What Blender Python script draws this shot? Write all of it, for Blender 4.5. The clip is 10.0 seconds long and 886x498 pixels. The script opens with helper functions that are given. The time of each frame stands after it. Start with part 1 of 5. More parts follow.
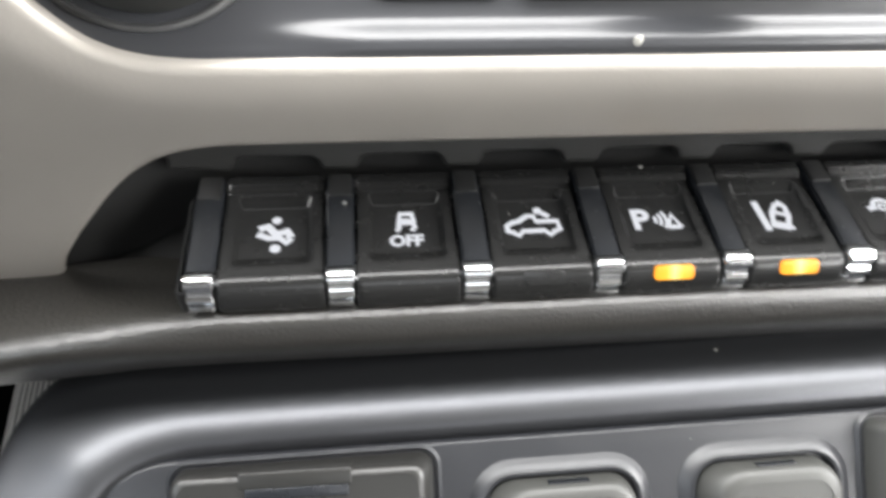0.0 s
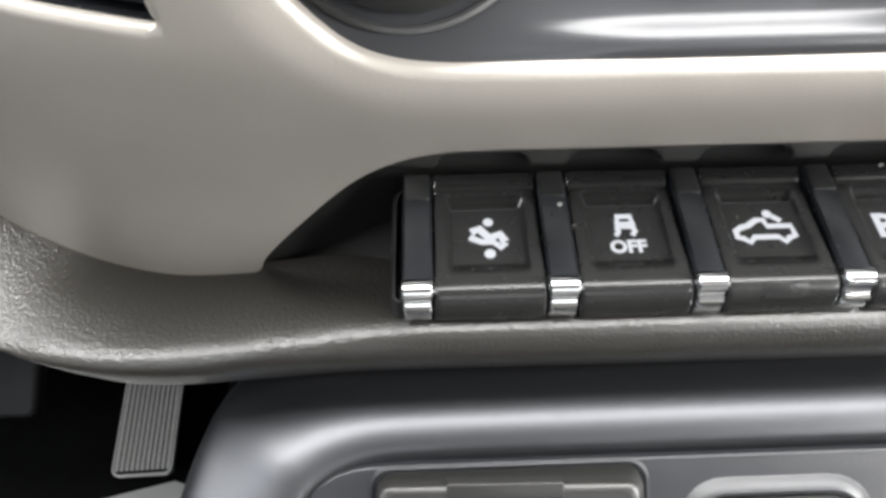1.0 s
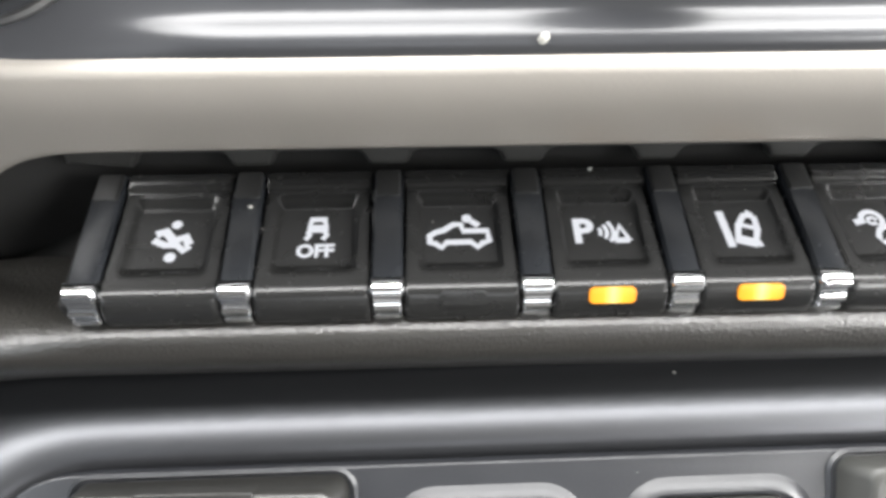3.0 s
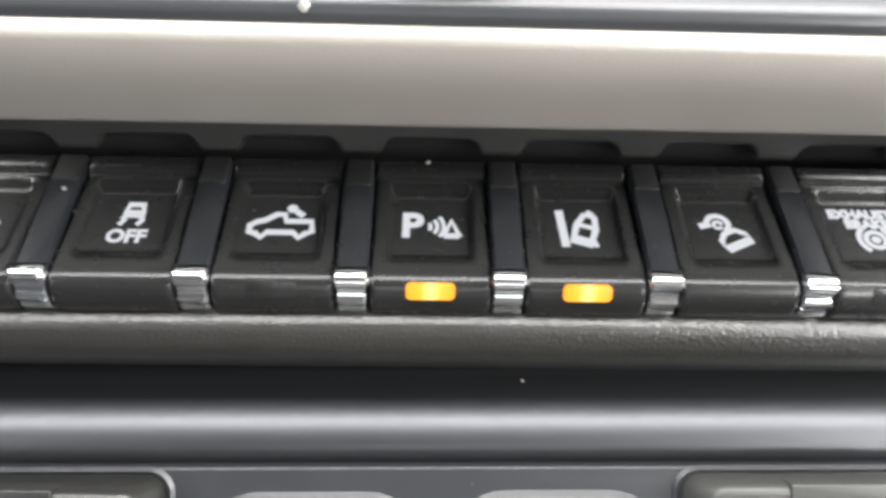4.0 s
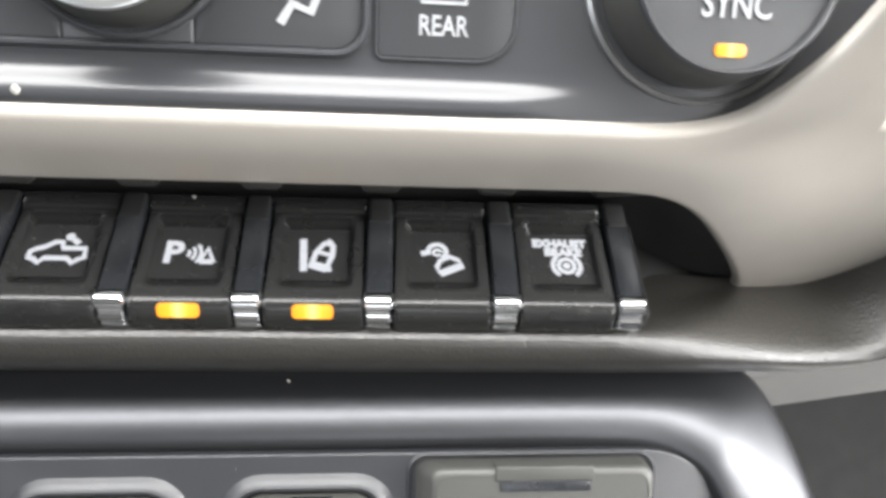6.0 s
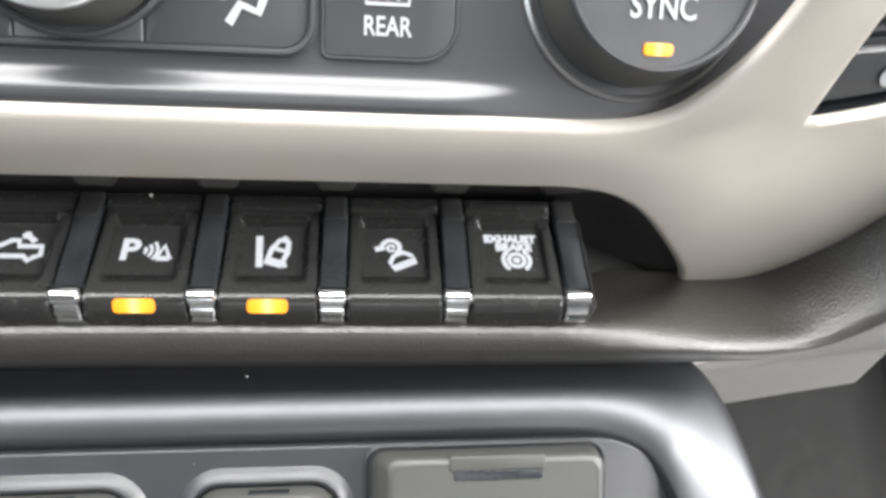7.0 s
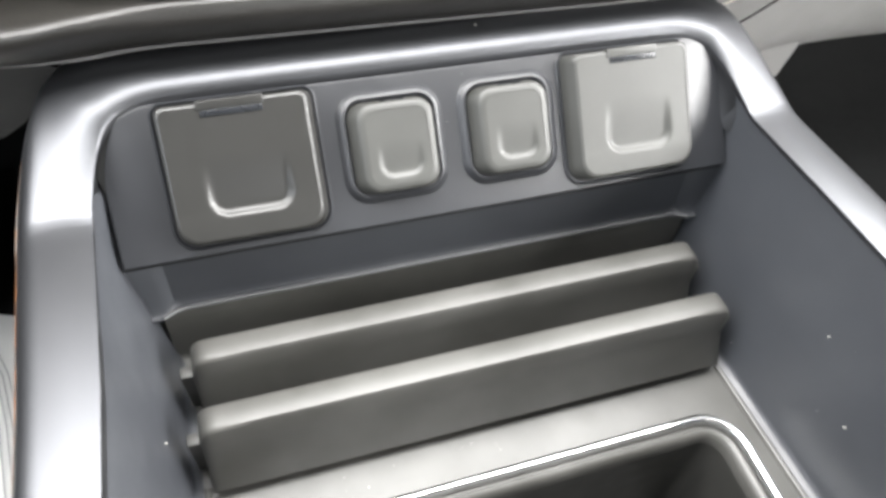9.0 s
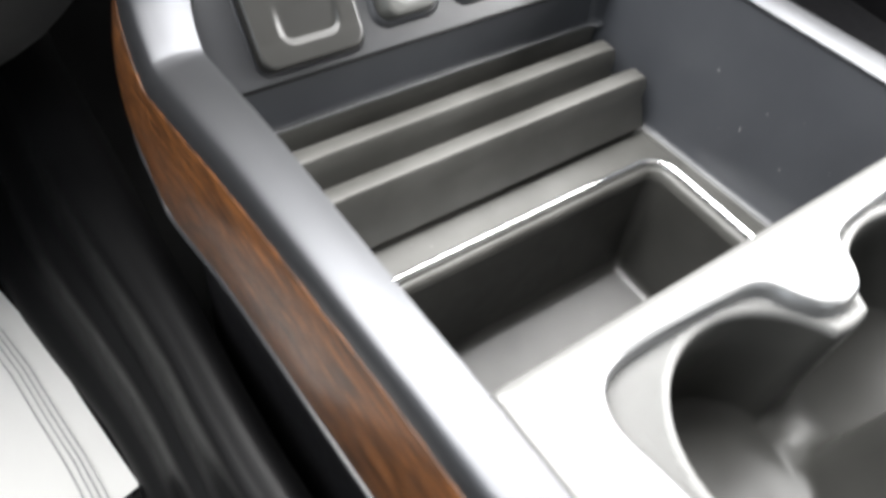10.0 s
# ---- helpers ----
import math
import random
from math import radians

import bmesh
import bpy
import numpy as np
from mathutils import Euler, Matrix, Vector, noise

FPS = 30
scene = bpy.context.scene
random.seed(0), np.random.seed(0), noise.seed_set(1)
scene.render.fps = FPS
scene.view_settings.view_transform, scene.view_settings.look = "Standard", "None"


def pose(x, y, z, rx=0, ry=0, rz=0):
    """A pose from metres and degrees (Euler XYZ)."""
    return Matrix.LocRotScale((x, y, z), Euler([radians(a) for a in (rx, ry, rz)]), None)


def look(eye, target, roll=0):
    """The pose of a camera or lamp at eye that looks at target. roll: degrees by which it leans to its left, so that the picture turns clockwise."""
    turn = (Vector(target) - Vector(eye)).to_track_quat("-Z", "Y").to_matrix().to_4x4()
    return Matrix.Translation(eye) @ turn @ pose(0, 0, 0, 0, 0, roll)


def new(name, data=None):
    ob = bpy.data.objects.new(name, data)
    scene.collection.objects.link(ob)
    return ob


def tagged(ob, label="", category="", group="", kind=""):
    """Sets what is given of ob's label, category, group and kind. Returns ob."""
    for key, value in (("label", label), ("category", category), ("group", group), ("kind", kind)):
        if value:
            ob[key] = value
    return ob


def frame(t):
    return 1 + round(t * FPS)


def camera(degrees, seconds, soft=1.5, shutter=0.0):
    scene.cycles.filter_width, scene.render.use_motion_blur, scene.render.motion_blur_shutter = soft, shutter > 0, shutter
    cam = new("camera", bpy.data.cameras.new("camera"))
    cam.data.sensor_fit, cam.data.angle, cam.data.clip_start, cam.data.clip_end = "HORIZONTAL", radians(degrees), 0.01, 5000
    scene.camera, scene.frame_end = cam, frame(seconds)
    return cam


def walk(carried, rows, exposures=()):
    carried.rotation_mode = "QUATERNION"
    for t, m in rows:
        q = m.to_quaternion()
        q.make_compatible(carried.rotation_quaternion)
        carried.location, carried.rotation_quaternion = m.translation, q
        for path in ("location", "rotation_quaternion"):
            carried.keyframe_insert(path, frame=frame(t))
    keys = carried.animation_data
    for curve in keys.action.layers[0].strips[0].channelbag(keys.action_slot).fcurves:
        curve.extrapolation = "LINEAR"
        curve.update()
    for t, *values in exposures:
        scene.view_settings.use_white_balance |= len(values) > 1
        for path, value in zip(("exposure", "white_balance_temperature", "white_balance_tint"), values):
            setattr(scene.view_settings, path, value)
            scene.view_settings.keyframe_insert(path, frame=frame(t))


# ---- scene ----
cam = camera(63.81, 10.0, soft=3.3, shutter=0.3)
PATH = [  # seconds, eye, target, roll
    (0, (-0.0610, -0.0989, 0.5978), (-0.0414, 0.0479, 0.4633), 2.88),
    (0.2, (-0.0650, -0.1004, 0.5990), (-0.0544, 0.0513, 0.4691), 1.94),
    (0.5, (-0.0783, -0.0790, 0.6006), (-0.0781, 0.0608, 0.4576), -1.14),
    (1, (-0.0904, -0.0843, 0.5981), (-0.0892, 0.0554, 0.4550), -1.22),
    (1.5, (-0.0747, -0.0876, 0.5996), (-0.0835, 0.0526, 0.4572), -2.98),
    (2, (-0.0631, -0.0847, 0.5962), (-0.0646, 0.0540, 0.4521), -1.24),
    (2.5, (-0.0478, -0.0831, 0.5942), (-0.0464, 0.0562, 0.4507), -0.56),
    (2.7, (-0.0426, -0.0815, 0.5975), (-0.0385, 0.0560, 0.4524), -0.37),
    (4, (-0.0014, -0.0821, 0.5882), (0.0043, 0.0612, 0.4489), 2.38),
    (4.5, (0.0069, -0.0793, 0.5900), (0.0149, 0.0614, 0.4481), 3.13),
    (5, (0.0070, -0.0793, 0.5888), (0.0154, 0.0640, 0.4496), 2.58),
    (5.5, (0.0233, -0.0795, 0.5898), (0.0303, 0.0640, 0.4507), 2.87),
    (6, (0.0414, -0.0942, 0.6140), (0.0580, 0.0450, 0.4714), 5.93),
    (6.2, (0.0450, -0.0961, 0.6134), (0.0643, 0.0460, 0.4740), 6.48),
    (7.3, (0.0465, -0.1046, 0.6194), (0.0707, 0.0331, 0.4765), 6.89),
    (7.5, (0.0410, -0.1197, 0.6404), (0.0630, 0.0079, 0.4880), 3.93),
    (7.8, (0.0125, -0.1782, 0.6639), (0.0416, -0.0513, 0.5122), 5.36),
    (7.9, (0.0037, -0.2007, 0.6519), (0.0358, -0.0643, 0.5093), 5.39),
    (8, (-0.0100, -0.2031, 0.6532), (0.0259, -0.0731, 0.5054), 6.74),
    (8.2, (-0.0297, -0.2073, 0.6468), (0.0114, -0.0841, 0.4946), 8.84),
    (8.5, (-0.0475, -0.2111, 0.6366), (-0.0030, -0.0915, 0.4827), 8.73),
    (8.6, (-0.0538, -0.2158, 0.6320), (-0.0102, -0.0941, 0.4793), 7.07),
    (9, (-0.0790, -0.2180, 0.6369), (-0.0285, -0.1073, 0.4782), 9.66),
    (9.2, (-0.1023, -0.2317, 0.6403), (-0.0365, -0.1218, 0.4868), 10.51),
    (9.5, (-0.1460, -0.2595, 0.6599), (-0.0671, -0.1591, 0.5060), 9.76),
    (9.7, (-0.1702, -0.2738, 0.6614), (-0.0876, -0.1822, 0.5039), 14.10),
    (10, (-0.2075, -0.2917, 0.6441), (-0.1204, -0.2044, 0.4865), 13.30),
]
walk(cam, [(t, look(eye, target, roll)) for t, eye, target, roll in PATH],
     exposures=((0.0, 0.20), (2.5, 0.30), (4.5, 0.07), (5.5, 0.1), (6.0, 0.24), (7.5, 0.32), (8.5, 0.46), (9.0, 0.60), (9.5, 0.66), (10.0, 0.20)))

# ---- light: daylight through the windows of the cab ----
world = bpy.data.worlds.new("sky")
world.use_nodes = True
scene.world = world
sky = world.node_tree.nodes.new("ShaderNodeTexSky")
sky.sky_type = "NISHITA"
sky.sun_disc = False
sky.sun_elevation = radians(48)
sky.sun_rotation = radians(200)
world.node_tree.links.new(sky.outputs["Color"], world.node_tree.nodes["Background"].inputs["Color"])
world.node_tree.nodes["Background"].inputs["Strength"].default_value = 0.08


def window_light(name, eye, target, w, h, power, tint):
    data = bpy.data.lights.new(name, "AREA")
    data.shape, data.size, data.size_y, data.energy, data.color = "RECTANGLE", w, h, power, tint
    ob = new(name, data)
    ob.matrix_world = look(eye, target)
    return ob


COOL, NEUTRAL = (0.93, 0.97, 1.0), (1.0, 0.99, 0.975)
window_light("windshield_daylight", (0, 0.11, 1.03), (0, -0.37, 0.22), 1.60, 0.56, 54.0, NEUTRAL)
window_light("driver_window_daylight", (-0.89, -0.45, 0.89), (0, -0.2, 0.45), 0.85, 0.42, 4.4, COOL)
window_light("passenger_window_daylight", (0.89, -0.33, 0.86), (0, -0.1, 0.45), 0.60, 0.50, 27.0, NEUTRAL)
window_light("rear_passenger_window_daylight", (0.89, -1.26, 0.88), (0, -0.1, 0.45), 0.50, 0.42, 18.0, NEUTRAL)
window_light("rear_window_daylight", (0, -1.59, 0.95), (0, 0, 0.45), 1.2, 0.36, 3.6, NEUTRAL)


# ---- materials ----
def material(name, color, rough=0.5, metal=0.0, color2=None, scale=60.0, amount=0.5, bump=0.0, bump_scale=900.0, coat=0.0,
             rough_var=0.08, kind="noise", spec=0.5, stretch=(1, 1, 1)):
    """A principled surface with blotches at one scale, grain at another, and uneven gloss."""
    m = bpy.data.materials.new(name)
    m.use_nodes = True
    nt = m.node_tree
    b = nt.nodes["Principled BSDF"]
    b.inputs["Metallic"].default_value = metal
    b.inputs["Coat Weight"].default_value = coat
    b.inputs["Coat Roughness"].default_value = 0.12
    b.inputs["Specular IOR Level"].default_value = spec
    tc = nt.nodes.new("ShaderNodeTexCoord")
    mp = nt.nodes.new("ShaderNodeMapping")
    mp.inputs["Scale"].default_value = stretch
    nt.links.new(tc.outputs["Object"], mp.inputs["Vector"])
    n1 = nt.nodes.new("ShaderNodeTexNoise")
    n1.inputs["Scale"].default_value, n1.inputs["Detail"].default_value = scale, 5.0
    nt.links.new(mp.outputs["Vector"], n1.inputs["Vector"])
    ramp = nt.nodes.new("ShaderNodeMapRange")
    ramp.inputs["From Min"].default_value, ramp.inputs["From Max"].default_value = 0.3, 0.7
    nt.links.new(n1.outputs["Fac"], ramp.inputs["Value"])
    mix = nt.nodes.new("ShaderNodeMix")
    mix.data_type = "RGBA"
    c2 = color2 or tuple(c * (1 - 0.22 * amount) for c in color)
    mix.inputs["A"].default_value = (*color, 1)
    mix.inputs["B"].default_value = (*c2, 1)
    nt.links.new(ramp.outputs["Result"], mix.inputs["Factor"])
    nt.links.new(mix.outputs["Result"], b.inputs["Base Color"])
    rr = nt.nodes.new("ShaderNodeMapRange")
    rr.inputs["To Min"].default_value, rr.inputs["To Max"].default_value = max(0.02, rough - rough_var), rough + rough_var
    n2 = nt.nodes.new("ShaderNodeTexNoise")
    n2.inputs["Scale"].default_value, n2.inputs["Detail"].default_value = scale * 3.7, 4.0
    nt.links.new(tc.outputs["Object"], n2.inputs["Vector"])
    nt.links.new(n2.outputs["Fac"], rr.inputs["Value"])
    nt.links.new(rr.outputs["Result"], b.inputs["Roughness"])
    if bump:
        if kind == "leather":
            g = nt.nodes.new("ShaderNodeTexVoronoi")
            g.feature = "DISTANCE_TO_EDGE"
            g.inputs["Scale"].default_value = bump_scale
            out = g.outputs["Distance"]
            nt.links.new(tc.outputs["Object"], g.inputs["Vector"])
        else:
            g = nt.nodes.new("ShaderNodeTexNoise")
            g.inputs["Scale"].default_value, g.inputs["Detail"].default_value = bump_scale, 2.0
            out = g.outputs["Fac"]
            nt.links.new(tc.outputs["Object"], g.inputs["Vector"])
        bp = nt.nodes.new("ShaderNodeBump")
        bp.inputs["Strength"].default_value = bump
        bp.inputs["Distance"].default_value = 0.0004
        nt.links.new(out, bp.inputs["Height"])
        nt.links.new(bp.outputs["Normal"], b.inputs["Normal"])
    return m


def glow(name, color, strength, color2=None):
    m = bpy.data.materials.new(name)
    m.use_nodes = True
    b = m.node_tree.nodes["Principled BSDF"]
    b.inputs["Base Color"].default_value = (*(c * 0.15 for c in color), 1)
    b.inputs["Emission Color"].default_value = (*color, 1)
    b.inputs["Emission Strength"].default_value = strength
    b.inputs["Roughness"].default_value = 0.4
    return m


def wood_material():
    m = material("walnut_veneer", (0.16, 0.062, 0.022), rough=0.42, coat=0.22, spec=0.35)
    nt = m.node_tree
    b = nt.nodes["Principled BSDF"]
    tc = nt.nodes.new("ShaderNodeTexCoord")
    mp = nt.nodes.new("ShaderNodeMapping")
    mp.inputs["Scale"].default_value = (160, 9, 160)
    nt.links.new(tc.outputs["Object"], mp.inputs["Vector"])
    n = nt.nodes.new("ShaderNodeTexNoise")
    n.inputs["Scale"].default_value, n.inputs["Detail"].default_value, n.inputs["Distortion"].default_value = 4.2, 9.0, 0.8
    nt.links.new(mp.outputs["Vector"], n.inputs["Vector"])
    r = nt.nodes.new("ShaderNodeValToRGB")
    r.color_ramp.elements[0].position, r.color_ramp.elements[0].color = 0.34, (0.012, 0.005, 0.002, 1)
    r.color_ramp.elements[1].position, r.color_ramp.elements[1].color = 0.72, (0.21, 0.080, 0.023, 1)
    e = r.color_ramp.elements.new(0.5)
    e.color = (0.060, 0.0225, 0.0070, 1)
    nt.links.new(n.outputs["Fac"], r.inputs["Fac"])
    nt.links.new(r.outputs["Color"], b.inputs["Base Color"])
    return m


CHAMPAGNE = material("champagne_satin_paint", (0.385, 0.359, 0.323), rough=0.42, metal=0.50, scale=25, amount=0.4, rough_var=0.10, bump=0.10, bump_scale=1500)
KEY_BLACK = material("switch_black_plastic", (0.013, 0.013, 0.0127), rough=0.27, spec=0.55, scale=120, amount=0.5, rough_var=0.015)
FIN_BLACK = material("glossy_black_plastic", (0.014, 0.0155, 0.018), rough=0.24, spec=0.5, scale=200, amount=1.0)
RECESS = material("recess_black_plastic", (0.014, 0.014, 0.0138), rough=0.5, spec=0.3, scale=70, amount=0.6, bump=0.1, bump_scale=2200)
LIP = material("dark_grey_surround_plastic", (0.032, 0.032, 0.0305), rough=0.34, spec=0.5, scale=70, amount=0.6, bump=0.1, bump_scale=2200)
CHROME = material("chrome", (0.82, 0.83, 0.84), rough=0.13, metal=1.0, scale=300, amount=0.4, rough_var=0.05)
BAND = material("satin_trim_band", (0.30, 0.30, 0.30), rough=0.34, metal=0.9, scale=200, amount=0.2, rough_var=0.03)
CUP_LINE = material("pale_cup_trim", (0.26, 0.265, 0.27), rough=0.30, metal=0.75, scale=40, amount=0.2, rough_var=0.03)
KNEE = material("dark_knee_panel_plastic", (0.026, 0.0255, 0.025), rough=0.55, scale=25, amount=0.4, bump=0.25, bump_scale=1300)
SATIN = material("satin_chrome", (0.80, 0.80, 0.80), rough=0.30, metal=1.0, scale=200, amount=0.2, rough_var=0.03)
LEATHER = material("grained_brown_black_vinyl", (0.0190, 0.0178, 0.0156), rough=0.32, scale=40, amount=0.5, spec=0.85, bump=0.52, bump_scale=1600)
CLIMATE = material("climate_grey_plastic", (0.034, 0.035, 0.038), rough=0.30, scale=60, amount=0.4, rough_var=0.03)
CLIMATE_DARK = material("climate_button_plastic", (0.024, 0.025, 0.027), rough=0.40, scale=80, amount=0.4, bump=0.05, bump_scale=2600)
RAIL = material("satin_grey_metal_paint", (0.089, 0.091, 0.097), rough=0.40, metal=0.90, scale=50, amount=0.15, rough_var=0.02)
PANEL = material("blue_grey_plastic", (0.017, 0.018, 0.0205), rough=0.38, spec=0.55, scale=45, amount=0.35, bump=0.12, bump_scale=2600)
WALL = material("dark_blue_grey_plastic", (0.030, 0.032, 0.037), rough=0.40, scale=13, color2=(0.047, 0.050, 0.056), rough_var=0.14, bump=0.06, bump_scale=2200)
COVER = material("warm_grey_outlet_plastic", (0.042, 0.0425, 0.0395), rough=0.47, spec=0.48, scale=60, amount=0.5, rough_var=0.08, bump=0.06, bump_scale=1800)
# darker, glossier copy of COVER, with the driver-side lid's shade in its colour
COVER_SHADED = material("shaded_warm_grey_outlet_plastic", (0.017, 0.0168, 0.0155), rough=0.36, spec=0.55, scale=60, amount=0.5, rough_var=0.08, bump=0.06, bump_scale=1800)
LIP_GLINT = material("lip_glint_plastic", (0.10, 0.102, 0.105), rough=0.32, spec=0.7, scale=300, amount=0.8)
RUBBER = material("warm_grey_rubber", (0.062, 0.0612, 0.057), rough=0.48, spec=0.62, scale=26, color2=(0.034, 0.0333, 0.030), rough_var=0.09, bump=0.06, bump_scale=1200)
BIN = material("dark_bin_rubber", (0.032, 0.0315, 0.029), rough=0.42, spec=0.8, scale=22, color2=(0.018, 0.0177, 0.0165), rough_var=0.12, bump=0.15, bump_scale=1800)
INSERT = material("ribbed_silver_plastic", (0.110, 0.110, 0.108), rough=0.5, metal=0.3, scale=60, amount=0.15)
SILVER = material("silver_painted_plastic", (0.20, 0.20, 0.195), rough=0.38, metal=0.3, scale=60, amount=0.15)
WELL = material("cup_well_rubber", (0.030, 0.030, 0.028), rough=0.40, spec=0.4, scale=40, amount=0.8)
WOOD = wood_material()
DARK = material("footwell_black_plastic", (0.008, 0.008, 0.009), rough=0.45, spec=0.22, scale=20, amount=0.7, bump=0.2, bump_scale=900)
FOOT = material("black_sill_plastic", (0.006, 0.006, 0.0064), rough=0.45, spec=0.18, scale=20, amount=0.7, bump=0.15, bump_scale=900)
GREY = material("grey_dash_plastic", (0.130, 0.128, 0.125), rough=0.55, scale=25, amount=0.4, bump=0.25, bump_scale=1300)
# near-black of the toe board, also used to paint shade round the outlet panel
TOE_AND_SHADE = material("toe_board_and_gap_shade", (0.005, 0.0052, 0.0052), rough=0.6, spec=0.2, scale=25, amount=0.6, bump=0.1, bump_scale=1500)
CARPET = material("charcoal_carpet", (0.006, 0.0062, 0.0062), rough=0.9, spec=0.1, scale=35, amount=0.9, bump=0.9, bump_scale=700)
PAPER = material("white_mat_paper", (0.54, 0.54, 0.53), rough=0.7, scale=12, amount=0.15)
RULED = material("faint_ruled_ink", (0.22, 0.22, 0.225), rough=0.7, scale=200, amount=0.5)
INK = material("printed_ink", (0.05, 0.05, 0.055), rough=0.7, scale=200, amount=0.5)
STEEL = material("brushed_pedal_metal", (0.74, 0.73, 0.70), rough=0.45, metal=0.25, scale=300, amount=0.5)
LINER = material("cab_lining_cloth", (0.20, 0.195, 0.185), rough=0.9, scale=40, amount=0.4, bump=0.4, bump_scale=600)
SEAT = material("black_seat_leather", (0.020, 0.020, 0.021), rough=0.42, scale=30, amount=0.5, bump=0.4, bump_scale=700, kind="leather")
THREAD = material("pale_thread", (0.62, 0.60, 0.56), rough=0.8, scale=400, amount=0.4)
RUST = material("orange_brown_residue", (0.30, 0.13, 0.03), rough=0.7, scale=900, amount=0.6)
DUST = material("pale_dust_speck", (0.50, 0.49, 0.45), rough=0.8, scale=900, amount=0.5)
ICON = glow("backlit_white_print", (0.92, 0.94, 1.0), 0.58)
PRINT = material("white_print", (0.23, 0.237, 0.245), rough=0.5, scale=900, amount=0.6)
AMBER = glow("amber_led", (1.0, 0.37, 0.016), 1.3)
nodes, links = AMBER.node_tree.nodes, AMBER.node_tree.links
place_node, apart, hot = nodes.new("ShaderNodeTexCoord"), nodes.new("ShaderNodeSeparateXYZ"), nodes.new("ShaderNodeValToRGB")
links.new(place_node.outputs["Generated"], apart.inputs[0])
links.new(apart.outputs["X"], hot.inputs["Fac"])
for at, tone in ((0.0, (1.0, 0.33, 0.012, 1)), (0.30, (1.0, 0.45, 0.03, 1)), (0.5, (1.0, 0.80, 0.28, 1)), (0.72, (1.0, 0.48, 0.04, 1)), (1.0, (1.0, 0.33, 0.012, 1))):
    stop = hot.color_ramp.elements[0] if at == 0 else hot.color_ramp.elements[-1] if at == 1 else hot.color_ramp.elements.new(at)
    stop.color = tone
links.new(hot.outputs["Color"], nodes["Principled BSDF"].inputs["Emission Color"])


# ---- building helpers ----
def part(name, bm, mat, parent=None, label="", smooth=True, sharp=40):
    """Links a bmesh as one mesh object, under a thing or part if given."""
    bmesh.ops.remove_doubles(bm, verts=bm.verts, dist=1e-6)
    bmesh.ops.recalc_face_normals(bm, faces=bm.faces)
    me = bpy.data.meshes.new(name)
    if smooth:
        for f in bm.faces:
            f.smooth = True
        lim = radians(sharp)
        for e in bm.edges:
            if len(e.link_faces) == 2 and e.calc_face_angle(0) > lim:
                e.smooth = False
    bm.to_mesh(me)
    bm.free()
    me.materials.append(mat)
    ob = new(name, me)
    if parent is not None:
        ob.parent = parent
    if label:
        ob["label"] = label
    return ob


def thing(name, label, category, group="", kind=""):
    return tagged(new(name), label, category, group, kind)


def rrect(x0, x1, y0, y1, r, seg=6):
    """A rounded rectangle; r is one radius, or four from the lower left round."""
    rs = (r,) * 4 if isinstance(r, (int, float)) else r
    out = []
    for (cx, cy, a0), q in zip(((x0, y0, 180), (x1, y0, 270), (x1, y1, 0), (x0, y1, 90)), rs):
        ox, oy = cx + (q if cx == x0 else -q), cy + (q if cy == y0 else -q)
        n = seg if q > 1e-6 else 0
        for i in range(n + 1):
            a = radians(a0 + 90 * i / max(n, 1))
            out.append(Vector((ox + q * math.cos(a), oy + q * math.sin(a))))
    return out


def circle(cx, cy, r, n=40):
    return [Vector((cx + r * math.cos(2 * math.pi * i / n), cy + r * math.sin(2 * math.pi * i / n))) for i in range(n)]


def inset(loop, d):
    """The closed loop moved inwards (counter-clockwise loops) by d."""
    out, n = [], len(loop)
    for i in range(n):
        a, b, c = loop[i - 1], loop[i], loop[(i + 1) % n]
        n1, n2 = Vector((-(b - a).y, (b - a).x)), Vector((-(c - b).y, (c - b).x))
        if n1.length < 1e-9 or n2.length < 1e-9:
            n1 = n2 = n1 if n1.length > n2.length else n2
        m = n1.normalized() + n2.normalized()
        m = m / max(m.length_squared, 0.4) * 2
        out.append(b + m * d)
    return out


def rings(bm, loops, m, cap=True, bottom=False):
    """Skins closed loops of (2D loop, height), in the frame m."""
    rows = [[bm.verts.new(m @ Vector((p.x, p.y, h))) for p in loop] for loop, h in loops]
    n = len(rows[0])
    for a, b in zip(rows, rows[1:]):
        for i in range(n):
            bm.faces.new((a[i], a[(i + 1) % n], b[(i + 1) % n], b[i]))
    if cap:
        bm.faces.new(rows[-1])
    if bottom:
        bm.faces.new(rows[0][::-1])


def slab(bm, loop, z0, z1, bevel, m, steps=3, bottom=False):
    """A plate with that outline and a rounded upper rim."""
    ls = [(loop, z0)]
    for i in range(steps + 1):
        a = math.pi / 2 * i / steps
        ls.append((inset(loop, bevel * (1 - math.cos(a))), z1 - bevel + bevel * math.sin(a)))
    if bevel > 0.0009:
        ls.append((inset(loop, bevel * 1.5), z1))
    rings(bm, ls, m, True, bottom)


def sheet(bm, rows, closed=False):
    """Quads over a grid of 3D points."""
    vs = [[bm.verts.new(p) for p in row] for row in rows]
    for a, b in zip(vs, vs[1:]):
        n = len(a)
        for i in range(n if closed else n - 1):
            bm.faces.new((a[i], a[(i + 1) % n], b[(i + 1) % n], b[i]))
    return vs


def chaikin(pts, times=2):
    pts = [Vector(p) for p in pts]
    for _ in range(times):
        out = [pts[0]]
        for a, b in zip(pts, pts[1:]):
            out += [a * 0.75 + b * 0.25, a * 0.25 + b * 0.75]
        pts = out + [pts[-1]]
    return pts


